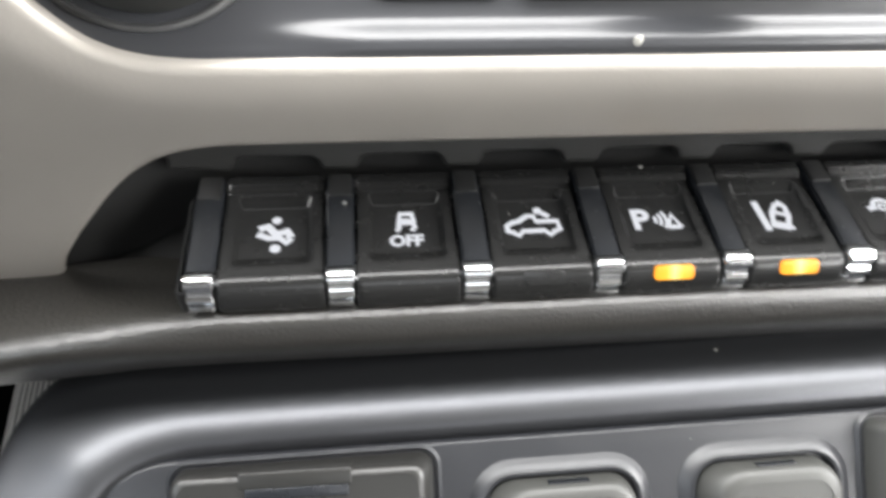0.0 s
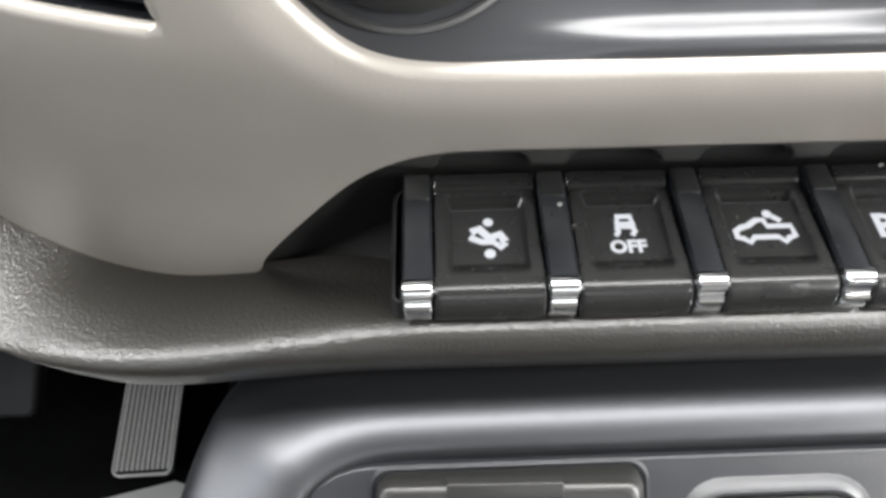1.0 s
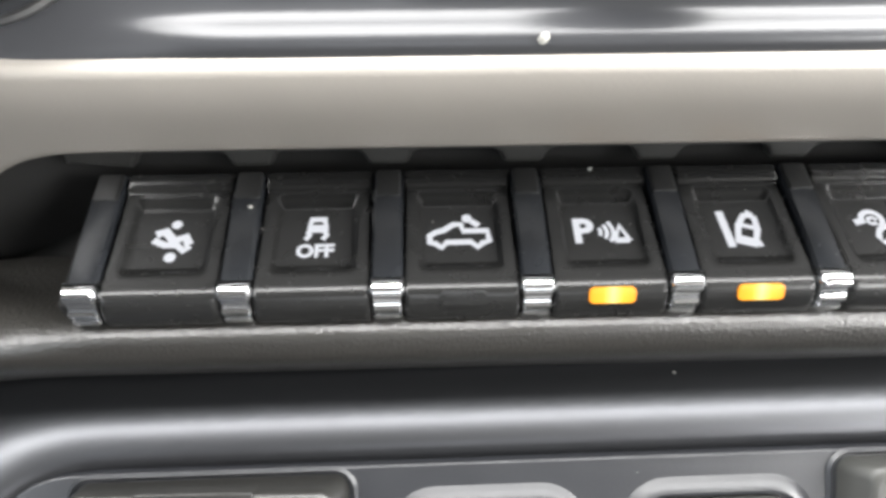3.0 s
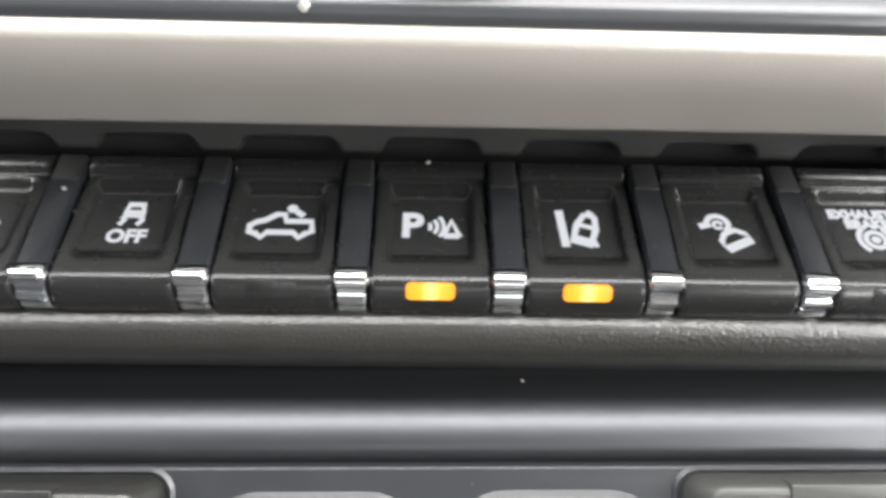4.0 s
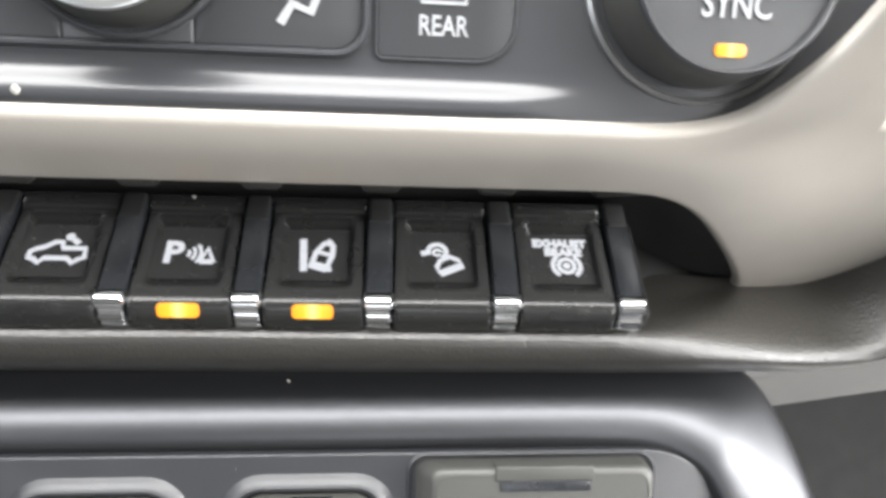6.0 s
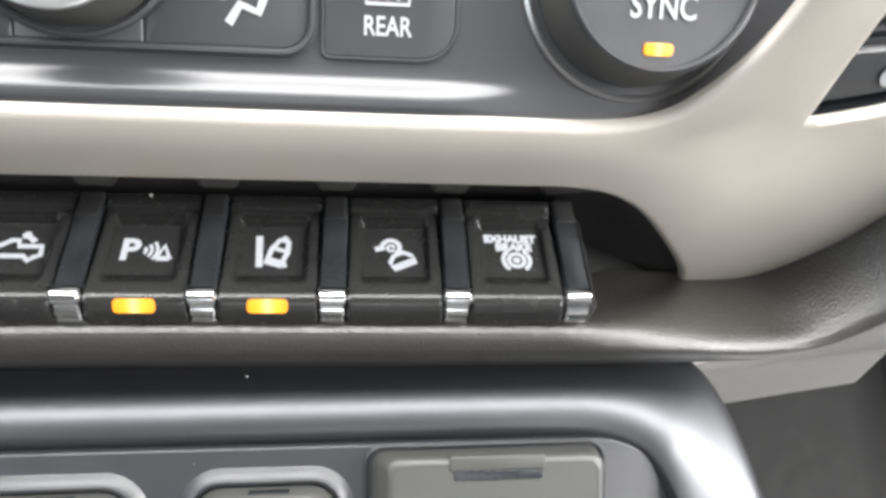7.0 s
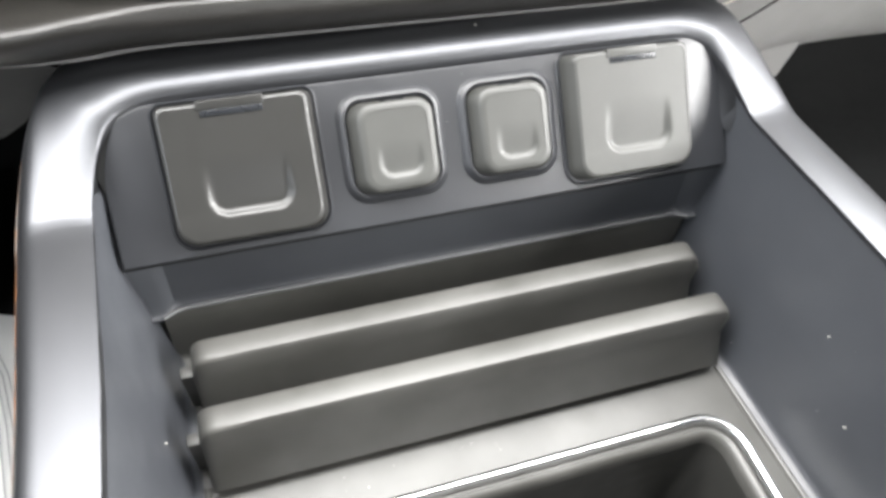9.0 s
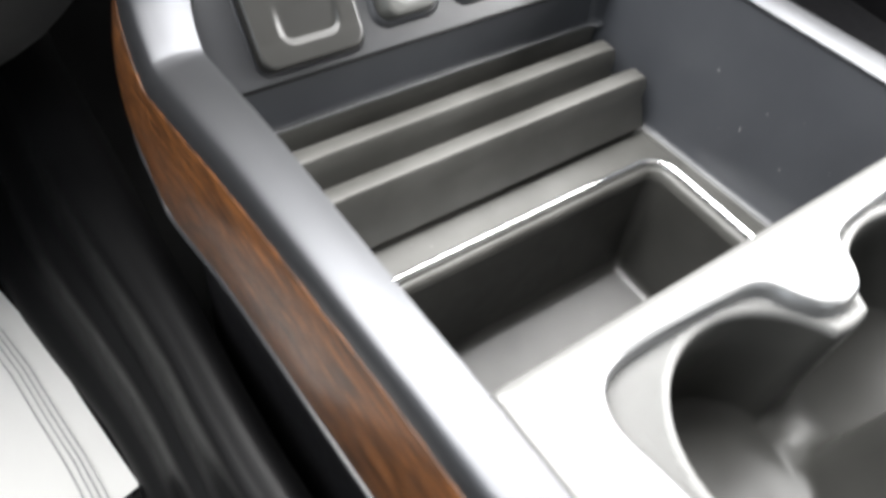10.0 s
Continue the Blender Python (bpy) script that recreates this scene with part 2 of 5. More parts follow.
def mirrored(half):
    """A half path from the middle to +x, as a whole one from -x to +x."""
    return [(-x, *r) for x, *r in half[::-1] if x > 1e-9] + list(half)


def box(bm, x0, x1, y0, y1, z0, z1, bevel=0.0, seg=2):
    made = bmesh.ops.create_cube(bm, size=1.0)["verts"]
    bmesh.ops.transform(bm, matrix=Matrix.Translation(((x0 + x1) / 2, (y0 + y1) / 2, (z0 + z1) / 2)) @ Matrix.Diagonal((x1 - x0, y1 - y0, z1 - z0, 1)), verts=made)
    if bevel:
        es = list({e for v in made for e in v.link_edges})
        bmesh.ops.bevel(bm, geom=es, offset=bevel, segments=seg, affect="EDGES", profile=0.5)


def ribbon(bm, pts, w, m, h=0.00015, close=False):
    """A flat raised stroke along 2D points."""
    pts = [Vector(p) for p in pts]
    n = len(pts)
    l, r = [], []
    for i, p in enumerate(pts):
        a = pts[i - 1] if (i or close) else p
        b = pts[(i + 1) % n] if (i < n - 1 or close) else p
        d = (b - a).normalized() if (b - a).length else Vector((1, 0))
        q = Vector((-d.y, d.x)) * w / 2
        l.append(m @ Vector((*(p + q), h)))
        r.append(m @ Vector((*(p - q), h)))
    if close:
        l.append(l[0]), r.append(r[0])
    sheet(bm, [l, r])


def disc(bm, c, r, m, h=0.00015, n=16):
    bm.faces.new([bm.verts.new(m @ Vector((p.x, p.y, h))) for p in circle(*c, r, n)])


def arc(cx, cy, r, a0, a1, n=10):
    return [(cx + r * math.cos(radians(a0 + (a1 - a0) * i / n)), cy + r * math.sin(radians(a0 + (a1 - a0) * i / n))) for i in range(n + 1)]


def words(bm, text, size, m, bold=0.0):
    """Letters of the built-in font, centred, as flat faces in the frame m."""
    cu = bpy.data.curves.new("letters", "FONT")
    cu.body, cu.size, cu.align_x, cu.align_y, cu.offset = text, size, "CENTER", "CENTER", bold
    cu.resolution_u = 3
    ob = bpy.data.objects.new("letters", cu)
    scene.collection.objects.link(ob)
    bpy.context.view_layer.update()
    me = bpy.data.meshes.new_from_object(ob)
    me.transform(m)
    bm.from_mesh(me)
    bpy.data.objects.remove(ob)
    bpy.data.curves.remove(cu)
    bpy.data.meshes.remove(me)


def tube(bm, pts, r, n=8):
    """A round tube along 3D points."""
    pts = [Vector(p) for p in pts]
    rows = []
    for i, p in enumerate(pts):
        d = (pts[min(i + 1, len(pts) - 1)] - pts[max(i - 1, 0)]).normalized()
        u = d.cross(Vector((0, 0, 1)) if abs(d.z) < 0.9 else Vector((1, 0, 0))).normalized()
        v = d.cross(u)
        rows.append([p + (u * math.cos(2 * math.pi * k / n) + v * math.sin(2 * math.pi * k / n)) * r for k in range(n)])
    sheet(bm, rows, closed=True)


def inside(poly, pts):
    x, y = pts[:, 0], pts[:, 1]
    res = np.zeros(len(pts), bool)
    j = len(poly) - 1
    for i in range(len(poly)):
        (xi, yi), (xj, yj) = poly[i], poly[j]
        cross = ((yi > y) != (yj > y)) & (x < (xj - xi) * (y - yi) / (yj - yi + 1e-15) + xi)
        res ^= cross
        j = i
    return res


def even(loop, step):
    """A closed loop with points about step apart."""
    out = []
    for a, b in zip(loop, list(loop[1:]) + [loop[0]]):
        n = max(1, int(math.ceil((Vector(b) - Vector(a)).length / step)))
        out += [Vector(a).lerp(Vector(b), i / n) for i in range(n)]
    return out


def plate(bm, outer, holes, place, step=0.003, rim=0.003, depth=0.004, soft=True):
    """A sheet with holes in 2D, whose edges roll away over rim; place(a, b, sink) gives the 3D point."""
    from mathutils.geometry import delaunay_2d_cdt
    loops = [even(l, step) for l in [outer, *holes]]
    coords, edges = [], []
    for l in loops:
        k = len(coords)
        coords += [tuple(p) for p in l]
        edges += [(k + i, k + (i + 1) % len(l)) for i in range(len(l))]
    segs = np.array([[coords[a], coords[b]] for a, b in edges])

    def dist(p):
        a, d = segs[:, 0][None], (segs[:, 1] - segs[:, 0])[None]
        t = np.clip(((p[:, None] - a) * d).sum(-1) / np.maximum((d * d).sum(-1), 1e-16), 0, 1)
        return np.sqrt((((a + t[..., None] * d) - p[:, None]) ** 2).sum(-1)).min(1)
    extra = []
    rolled = loops if soft is True else [loops[i] for i in soft]
    for f in (0.12, 0.3, 0.55, 0.85, 1.2):
        for l in rolled:
            for s in (1, -1):
                extra += [tuple(p) for p in inset(l, s * f * rim)]
    xs, ys = [c[0] for c in coords], [c[1] for c in coords]
    gx, gy = np.meshgrid(np.arange(min(xs), max(xs), step), np.arange(min(ys), max(ys), step))
    grid = np.c_[gx.ravel(), gy.ravel()]
    ok = inside(loops[0], grid)
    for h in loops[1:]:
        ok &= ~inside(h, grid)
    grid = grid[ok]
    grid = grid[dist(grid) > rim * 1.5]
    ex = np.array(extra)
    ok = inside(loops[0], ex)
    for h in loops[1:]:
        ok &= ~inside(h, ex)
    ex = ex[ok]
    ex = ex[dist(ex) > rim * 0.1]
    pts = [Vector(c) for c in coords] + [Vector(p) for p in ex] + [Vector(p) for p in grid]
    vs, _, fs, *_ = delaunay_2d_cdt(pts, edges, [], 0, 1e-7)
    arr = np.array([tuple(v) for v in vs])
    cen = np.array([arr[list(f)].mean(0) for f in fs])
    keep = inside(loops[0], cen)
    for h in loops[1:]:
        keep &= ~inside(h, cen)
    rsegs = segs if soft is True else np.concatenate([np.array([[l[i], l[(i + 1) % len(l)]] for i in range(len(l))]) for l in rolled])
    segs = rsegs
    d = dist(arr)
    t = np.clip(1 - d / rim, 0, 1)
    sink = depth * (1 - np.sqrt(np.maximum(0, 1 - t * t)))
    made = [bm.verts.new(place(a, b, s)) for (a, b), s in zip(arr, sink)]
    for f, k in zip(fs, keep):
        if k:
            bm.faces.new([made[i] for i in f])
    loose = [v for v in bm.verts if not v.link_faces]
    bmesh.ops.delete(bm, geom=loose, context="VERTS")


def frame_at(o, up):
    """A frame with x along the dash, y along up, z out towards the cab."""
    x, u = Vector((1, 0, 0)), Vector(up).normalized()
    n = x.cross(u)
    return Matrix(((x.x, u.x, n.x, o[0]), (x.y, u.y, n.y, o[1]), (x.z, u.z, n.z, o[2]), (0, 0, 0, 1)))


# ---- the cab round the dash: floor, walls, roof, with window openings ----
def wall(name, x0, x1, y0, y1, z0, z1, mat, label):
    bm = bmesh.new()
    box(bm, x0, x1, y0, y1, z0, z1)
    return tagged(part(name, bm, mat, smooth=False), label, "wall", kind="structure")


FLOOR_Z = 0.115
bm = bmesh.new()
rows = [[(x, y, FLOOR_Z + (0.0 if y < 0.28 else (y - 0.28) * 0.9) + 0.002 * noise.noise((x * 9, y * 9, 0))) for x in np.linspace(-0.9, 0.9, 46)] for y in np.linspace(-1.6, 0.75, 60)]
sheet(bm, rows)
tagged(part("floor", bm, CARPET), "charcoal carpet of the cab floor, rising into the footwells", "floor", kind="structure")

wall("wall_left_lower", -0.95, -0.90, -1.6, 0.8, 0.05, 0.66, DARK, "dark lower door panel beside the driver")
wall("wall_right_lower", 0.90, 0.95, -1.6, 0.8, 0.05, 0.66, DARK, "dark lower door panel beside the passenger")
for s, n in ((-1, "left"), (1, "right")):
    a, b = sorted((s * 0.90, s * 0.95))
    wall("wall_%s_pillar_front" % n, a, b, 0.02, 0.8, 0.66, 1.2, LINER, "cloth-lined windscreen pillar of the cab")
    wall("wall_%s_pillar_rear" % n, a, b, -1.6, -1.52, 0.66, 1.2, LINER, "cloth-lined rear pillar of the cab")
    wall("wall_%s_pillar_mid" % n, a, b, -1.0, -0.92, 0.66, 1.2, LINER, "cloth-lined door pillar of the cab")
    wall("wall_%s_header" % n, a, b, -1.52, 0.02, 1.12, 1.2, LINER, "cloth-lined rail above the side window")
wall("wall_rear_lower", -0.9, 0.9, -1.65, -1.6, 0.05, 0.76, DARK, "dark rear wall of the cab")
wall("wall_rear_upper", -0.9, 0.9, -1.65, -1.6, 1.14, 1.25, LINER, "cloth-lined rear header of the cab")
wall("wall_firewall", -0.9, 0.9, 0.75, 0.80, 0.05, 0.80, DARK, "black firewall at the end of the footwells")
bm = bmesh.new()
box(bm, -0.95, 0.95, -1.65, -0.16, 1.20, 1.25)
tagged(part("ceiling", bm, LINER, smooth=False), "pale grey cloth headliner of the cab", "ceiling", kind="structure")
wall("dash_top", -0.9, 0.9, 0.100, 0.80, 0.76, 0.80, DARK, "black upper dash below the windscreen")
bm = bmesh.new()
sheet(bm, [[(x, y, z) for y, z in ((0.075, 0.600), (0.096, 0.755), (0.104, 0.790), (0.150, 0.790), (0.115, 0.600))] for x in (-0.9, 0.9)], closed=True)
tagged(part("dash_upper_wall", bm, DARK, smooth=False), "black upper dash face leaning away above the climate controls", "wall", kind="structure")
wall("dash_lower_wall_left", -0.9, -0.24, 0.17, 0.20, 0.34, 0.62, DARK, "black knee panel below the steering column")


def spline_2d(pts):
    """The 2D path with twenty points to each step."""
    return [a.lerp(b, i / 20) for a, b in zip(pts, pts[1:]) for i in range(20)] + [pts[-1]]


# ---- champagne bezel round the climate panel and the switch bank ----
def bezel_y(x, z):
    k = min(1.0, max(0.0, (abs(x) - 0.085) / 0.035))
    k = k * k * (3 - 2 * k)
    round_face = 0.0135 * max(0.0, (0.548 - z) / 0.05) ** 1.3
    creased = 0.0022 * 0.31 * math.log(1 + math.exp((0.5375 - z) / 0.0022)) + 0.0005 * max(0.0, (0.546 - z) / 0.0075)
    lobe = min(1.0, max(0.0, (abs(x) - 0.120) / 0.035))
    round_face *= 1 - 0.15 * lobe * lobe * (3 - 2 * lobe)
    return 0.0015 + creased + (round_face - creased) * k + 0.17 * 0.006 * math.log(1 + math.exp((abs(x) - 0.127) / 0.006))


REC = [(0.080, 0.5269), (0.088, 0.5268), (0.0955, 0.5252), (0.1025, 0.5210), (0.1085, 0.5150), (0.1150, 0.5070), (0.1215, 0.4985), (0.1290, 0.4870), (0.1315, 0.4700)]
OPEN = [(0.080, 0.5443), (0.088, 0.5443), (0.0955, 0.5452), (0.1015, 0.5476), (0.1062, 0.5520), (0.1105, 0.5575), (0.1140, 0.5640), (0.117, 0.574), (0.121, 0.590), (0.127, 0.612), (0.133, 0.64)]
rec_r = [Vector(p) for p in chaikin([Vector((*p, 0)) for p in REC], 2)]
open_r = [Vector(p) for p in chaikin([Vector((*p, 0)) for p in OPEN], 2)]
right = [(p.x, p.y) for p in rec_r] + [(0.138, 0.4560), (0.160, 0.4600), (0.180, 0.487), (0.198, 0.515), (0.215, 0.550), (0.240, 0.595), (0.26, 0.64)]
top = [(p.x, p.y) for p in open_r][::-1]
half = right + top
outer = [Vector(p) for p in half] + [Vector((-x, z)) for x, z in half[::-1]]
POCKET = [(0.1270, 0.5472), (0.1480, 0.5502), (0.1640, 0.5552), (0.1760, 0.5662), (0.1880, 0.5900), (0.1540, 0.6060), (0.1420, 0.6040), (0.1350, 0.5860), (0.1305, 0.5672)]
pock = [Vector(p[:2]) for p in chaikin([Vector((*p, 0)) for p in POCKET] + [Vector((*POCKET[0], 0))], 2)[:-1]]
pock_l = [Vector((-p.x, p.y + 0.0050)) for p in pock][::-1]
opening = np.array([tuple(p[:2]) for p in spline_2d(open_r)] + [(x, 0.5443) for x in np.linspace(0, 0.08, 401)])


def leaned_back(x, z):
    """The bezel leans back in a band of 6 mm round the climate opening."""
    d = float(np.sqrt(((opening - (abs(x), z)) ** 2).sum(1)).min())
    return 0.24 * 0.0010 * math.log(1 + math.exp((0.0060 - d) / 0.0010))


bm = bmesh.new()
plate(bm, outer, [pock, pock_l], lambda a, b, s: Vector((a, bezel_y(a, b) + leaned_back(a, b) + s, b)), step=0.0025, rim=0.0017, depth=0.0019)
bezel = thing("centre_stack_surround", "champagne satin-painted bezel round the climate panel and switches", "dash trim")
part("bezel_face", bm, CHAMPAGNE, bezel, sharp=60)

for s, loop in ((1, pock), (-1, pock_l)):
    lift = 0.0050 if s < 0 else 0.0
    pocket = thing("seat_button_pocket", "dark grey pocket in the bezel that holds seat-heater buttons", "button panel", "seat button pockets")
    bm = bmesh.new()
    sheet(bm, [[Vector((p.x, bezel_y(p.x, p.y) + d, p.y)) for p in inset(loop, -0.0004)] for d in (0.0022, 0.0085)], closed=True)
    plate(bm, inset(loop, -0.0006), [], lambda a, b, k: Vector((a, bezel_y(a, b) + 0.0080, b)), step=0.004, rim=0.002, depth=0.0)
    part("pocket_liner", bm, FIN_BLACK, pocket)
    upper = [v for v in inset(loop, 0.0012) if v.y > 0.5637 + lift]
    lower = [v for v in inset(loop, 0.0003) if v.y < 0.5627 + lift]
    for which, lp in (("upper_button", upper), ("heater_button", lower)):
        bm = bmesh.new()
        plate(bm, lp, [], lambda a, b, k: Vector((a, 0.0066 + 0.11 * (abs(a) - 0.13) + k, b)), step=0.003, rim=0.0012, depth=0.0030)
        btn = part(which, bm, CLIMATE_DARK, pocket)
    m = frame_at((s * 0.1442, 0.0066 + 0.11 * 0.0142 - 0.0002, 0.5567 + lift), (0, 0.0, 1)) @ pose(0, 0, 0, 0, s * 7.4, 0)
    bm = bmesh.new()
    disc(bm, (-0.0022, -0.0022), 0.0025, m)
    disc(bm, (0.0014, 0.0024), 0.0021, m)
    ribbon(bm, [(-0.0018, -0.0018), (0.0008, 0.0012), (0.0028, 0.0044)], 0.0030, m)
    part("seat_symbol", bm, PRINT, btn, "small white printed seat symbol", smooth=False)

# ---- climate panel ----
climate = thing("climate_panel", "dark grey climate control panel with knobs and buttons", "control panel")
HVAC = frame_at((0, 0.0105, 0.5502), (0, 0.55, 0.835))


def climate_profile(x):
    k = min(1.0, max(0.0, (abs(x) - 0.058) / 0.022))
    k = k * k * (3 - 2 * k)
    a = [(0.0078, 0.5360), (0.0059, 0.5390), (0.0051, 0.5410), (0.0048, 0.5440), (0.0048, 0.5453), (0.0050, 0.5462), (0.0056, 0.5469), (0.0065, 0.5474), (0.0076, 0.5478), (0.0087, 0.5482), (0.0097, 0.5488), (0.0105, 0.5502)]
    out = []
    for i, (y, z) in enumerate(a):
        yy = y if i < 4 else y + k * (0.0051 + (z - 0.5440) * 0.80 - y)
        out.append((yy, z))
    y0, z0 = out[-1]
    return out + [(y0 + 0.659 * d, z0 + d) for d in (0.01, 0.03, 0.06, 0.09)]


bm = bmesh.new()
sheet(bm, [[(x, y, z) for y, z in climate_profile(x)] for x in np.linspace(-0.131, 0.131, 101)])
part("panel_face", bm, CLIMATE, climate, sharp=70)


def button(parent, loop, h, label="", name="button"):
    bm = bmesh.new()
    slab(bm, loop, -0.004, h, 0.0003, HVAC)
    return part(name, bm, CLIMATE_DARK, parent, label)


def outline(parent, loop, w, h):
    bm = bmesh.new()
    rings(bm, [(inset(loop, -w), 0.0), (inset(loop, -w * 0.6), h), (inset(loop, -w * 0.3), h), (loop, h * 0.3)], HVAC, cap=False)
    return part("button_surround", bm, CLIMATE, parent)


mid = rrect(-0.0372, 0.0372, 0.0022, 0.055, 0.0045)
outline(climate, mid, 0.0016, 0.0014)
for x0, x1 in ((-0.0372, -0.0105), (-0.0101, 0.0101), (0.0105, 0.0372)):
    loop = rrect(x0, x1, 0.0022, 0.055, (0.0045 if x0 < -0.03 else 0.0003, 0.0045 if x1 > 0.03 else 0.0003, 0.001, 0.001))
    b = button(climate, loop, 0.0004)
    if abs(x0 + x1) > 0.01:
        s = 1 if x1 > 0 else -1
        bm = bmesh.new()
        m = HVAC @ Matrix.Translation((s * 0.0278, 0.0085, 0.0005))
        ribbon(bm, [(-0.0038, -0.0026), (-0.0018, 0.0006), (0.0012, -0.0006), (0.0026, 0.0032)], 0.0015, m)
        disc(bm, (-0.0046, 0.0022), 0.0011, m)
        ribbon(bm, [(-0.002, 0.0046), (0.0008, 0.005)], 0.0012, m)
        part("vent_symbol", bm, PRINT, b, "white printed air flow symbol", smooth=False)
for s in (1, -1):
    loop = rrect(min(s * 0.0398, s * 0.0622), max(s * 0.0398, s * 0.0622), 0.0014, 0.05, (0.001 if s > 0 else 0.006, 0.006 if s > 0 else 0.001, 0.001, 0.001))
    outline(climate, loop, 0.0007, 0.0006)
    b = button(climate, loop, 0.0003)
    bm = bmesh.new()
    m = HVAC @ Matrix.Translation((s * 0.0505, 0.0065, 0.0004))
    if s > 0:
        words(bm, "REAR", 0.0046, m @ Matrix.Diagonal((0.76, 1, 1, 1)), 0.00008)
        m2 = HVAC @ Matrix.Translation((0.0505, 0.0125, 0.0004))
        ribbon(bm, [(-0.0042, 0.003), (-0.0036, -0.0022), (0.0036, -0.0022), (0.0042, 0.003)], 0.0007, m2, close=True)
        for k in (-0.0018, 0.0, 0.0018):
            ribbon(bm, [(k, -0.0016), (k * 1.1, 0.002)], 0.0006, m2)
    else:
        ribbon(bm, [(-0.0042, 0.0096), (-0.003, 0.005), (0.003, 0.005), (0.0042, 0.0096)], 0.0007, m, close=True)
    part("rear_lettering", bm, PRINT, b, "white printed rear defroster lettering", smooth=False)


def dial(x, w, r_ring, r_face, height, name, label, chrome=False):
    """A round control: a thin ring on the panel, a dark well, a flared grip, a rim and a flat face."""
    k = thing(name, label, "knob", "climate knobs")
    m = HVAC @ Matrix.Translation((x, w, 0))

    def c(r, n=64):
        return circle(0, 0, r, n)
    bm = bmesh.new()
    rings(bm, [(c(r_ring + 0.0010), -0.001), (c(r_ring + 0.0006), 0.0012), (c(r_ring), 0.0016), (c(r_ring - 0.0005), 0.0012), (c(r_ring - 0.0009), -0.002)], m, cap=False)
    part("outer_ring", bm, CLIMATE if chrome else BAND, k)
    bm = bmesh.new()
    rings(bm, [(c(r_ring - 0.0004), 0.0004), (c(r_ring - 0.0012), -0.0030), (c(r_face + 0.0012), -0.0030)], m, cap=False)
    part("dark_well", bm, FIN_BLACK, k)
    bm = bmesh.new()
    rings(bm, [(c(r_face + 0.0016), -0.0032), (c(r_face + 0.0020), height * 0.15), (c(r_face + 0.0011), height * 0.5), (c(r_face + 0.0006), height * 0.85), (c(r_face + 0.0002), height - 0.0004)], m, cap=False)
    part("grip", bm, COVER, k)
    bm = bmesh.new()
    rim = 0.0023 if chrome else 0.0009
    rings(bm, [(c(r_face + 0.0003), height - 0.0006), (c(r_face + 0.0001), height + 0.0001), (c(r_face - rim * 0.4), height + 0.0004), (c(r_face - rim * 0.8), height), (c(r_face - rim), height - 0.0010)], m, cap=False)
    part("rim", bm, SATIN if chrome else PANEL, k, "bright chrome rim" if chrome else "")
    bm = bmesh.new()
    rings(bm, [(c(r_face - rim + 0.0001), height - 0.0008), (c(r_face * 0.5), height - 0.0010)], m)
    face = part("dial_face", bm, CLIMATE_DARK, k)
    return k, face, m @ Matrix.Translation((0, 0, height - 0.0008))


def dial_light(face, m, w0, hw, mat, label):
    bm = bmesh.new()
    slab(bm, rrect(-hw, hw, w0 - 0.0010, w0 + 0.0010, 0.0007), -0.0004, 0.0002, 0.0001, m)
    part("indicator_light", bm, mat, face, label)


_, face, m = dial(0.0945, 0.0164, 0.0204, 0.0163, 0.0125, "temperature_knob", "round dark temperature knob lettered SYNC with amber light")
bm = bmesh.new()
words(bm, "SYNC", 0.0056, m @ Matrix.Translation((0.0003, -0.0059, 0.0001)) @ Matrix.Diagonal((0.80, 1, 1, 1)), 0.0001)
part("knob_lettering", bm, PRINT, face, "white printed lettering", smooth=False)
dial_light(face, m, -0.0125, 0.0025, AMBER, "lit amber indicator bar")
_, face, m = dial(-0.0940, 0.0172, 0.0204, 0.0163, 0.0125, "temperature_knob", "round dark driver's temperature knob in a grey ring")
dial_light(face, m, -0.0125, 0.0025, PANEL, "unlit indicator bar")
_, face, m = dial(-0.0008, 0.0203, 0.0172, 0.0142, 0.0105, "fan_knob", "round fan knob with a bright chrome ring and amber light", chrome=True)
dial_light(face, m, -0.0085, 0.0034, AMBER, "lit amber indicator bar")

# ---- switch bank ----
PITCH = 0.027
KEY = frame_at((0, 0.0008, 0.5000), (0, 1, 0.14))
bank = thing("switch_bank", "black recessed switch bank with chrome-tipped dividers", "switch panel")
back = [(-0.1400, 0.0226), (-0.1315, 0.0234), (-0.124, 0.0248), (-0.112, 0.0290), (-0.104, 0.0335)]
back = chaikin([Vector((x, y, 0)) for x, y in back] + [Vector((-x, y, 0)) for x, y in back[::-1]], 1)
bm = bmesh.new()
sheet(bm, [[(p.x, p.y + 0.003 * f, z) for p in back] for z, f in ((0.4835, 0), (0.502, 0.0), (0.512, 0.3), (0.522, 1.0), (0.536, 1.6))])
part("recess_back", bm, RECESS, bank)
# lip above the keys: lower over each fin, cut back over each key
lower = [(-0.1040, 0.5062)]
for n in range(8):
    x = (n - 3.5) * PITCH
    lower += [(x - 0.0062, 0.5080), (x - 0.0050, 0.5072), (x - 0.0042, 0.5054), (x - 0.0034, 0.5048), (x + 0.0034, 0.5048), (x + 0.0042, 0.5054), (x + 0.0050, 0.5072), (x + 0.0062, 0.5080)]
lower = lower[5:-4] + [(0.1040, 0.5060), (0.1040, 0.5240), (-0.1040, 0.5240), (-0.1040, 0.5060)]
bm = bmesh.new()
plate(bm, [Vector(p) for p in lower], [], lambda a, b, k: Vector((a, 0.0294 + 0.10 * (b - 0.506) + k, b)), step=0.0015, rim=0.0012, depth=0.0022)
part("surround_lip", bm, LIP, bank, "dark grey scalloped lip above the switches")
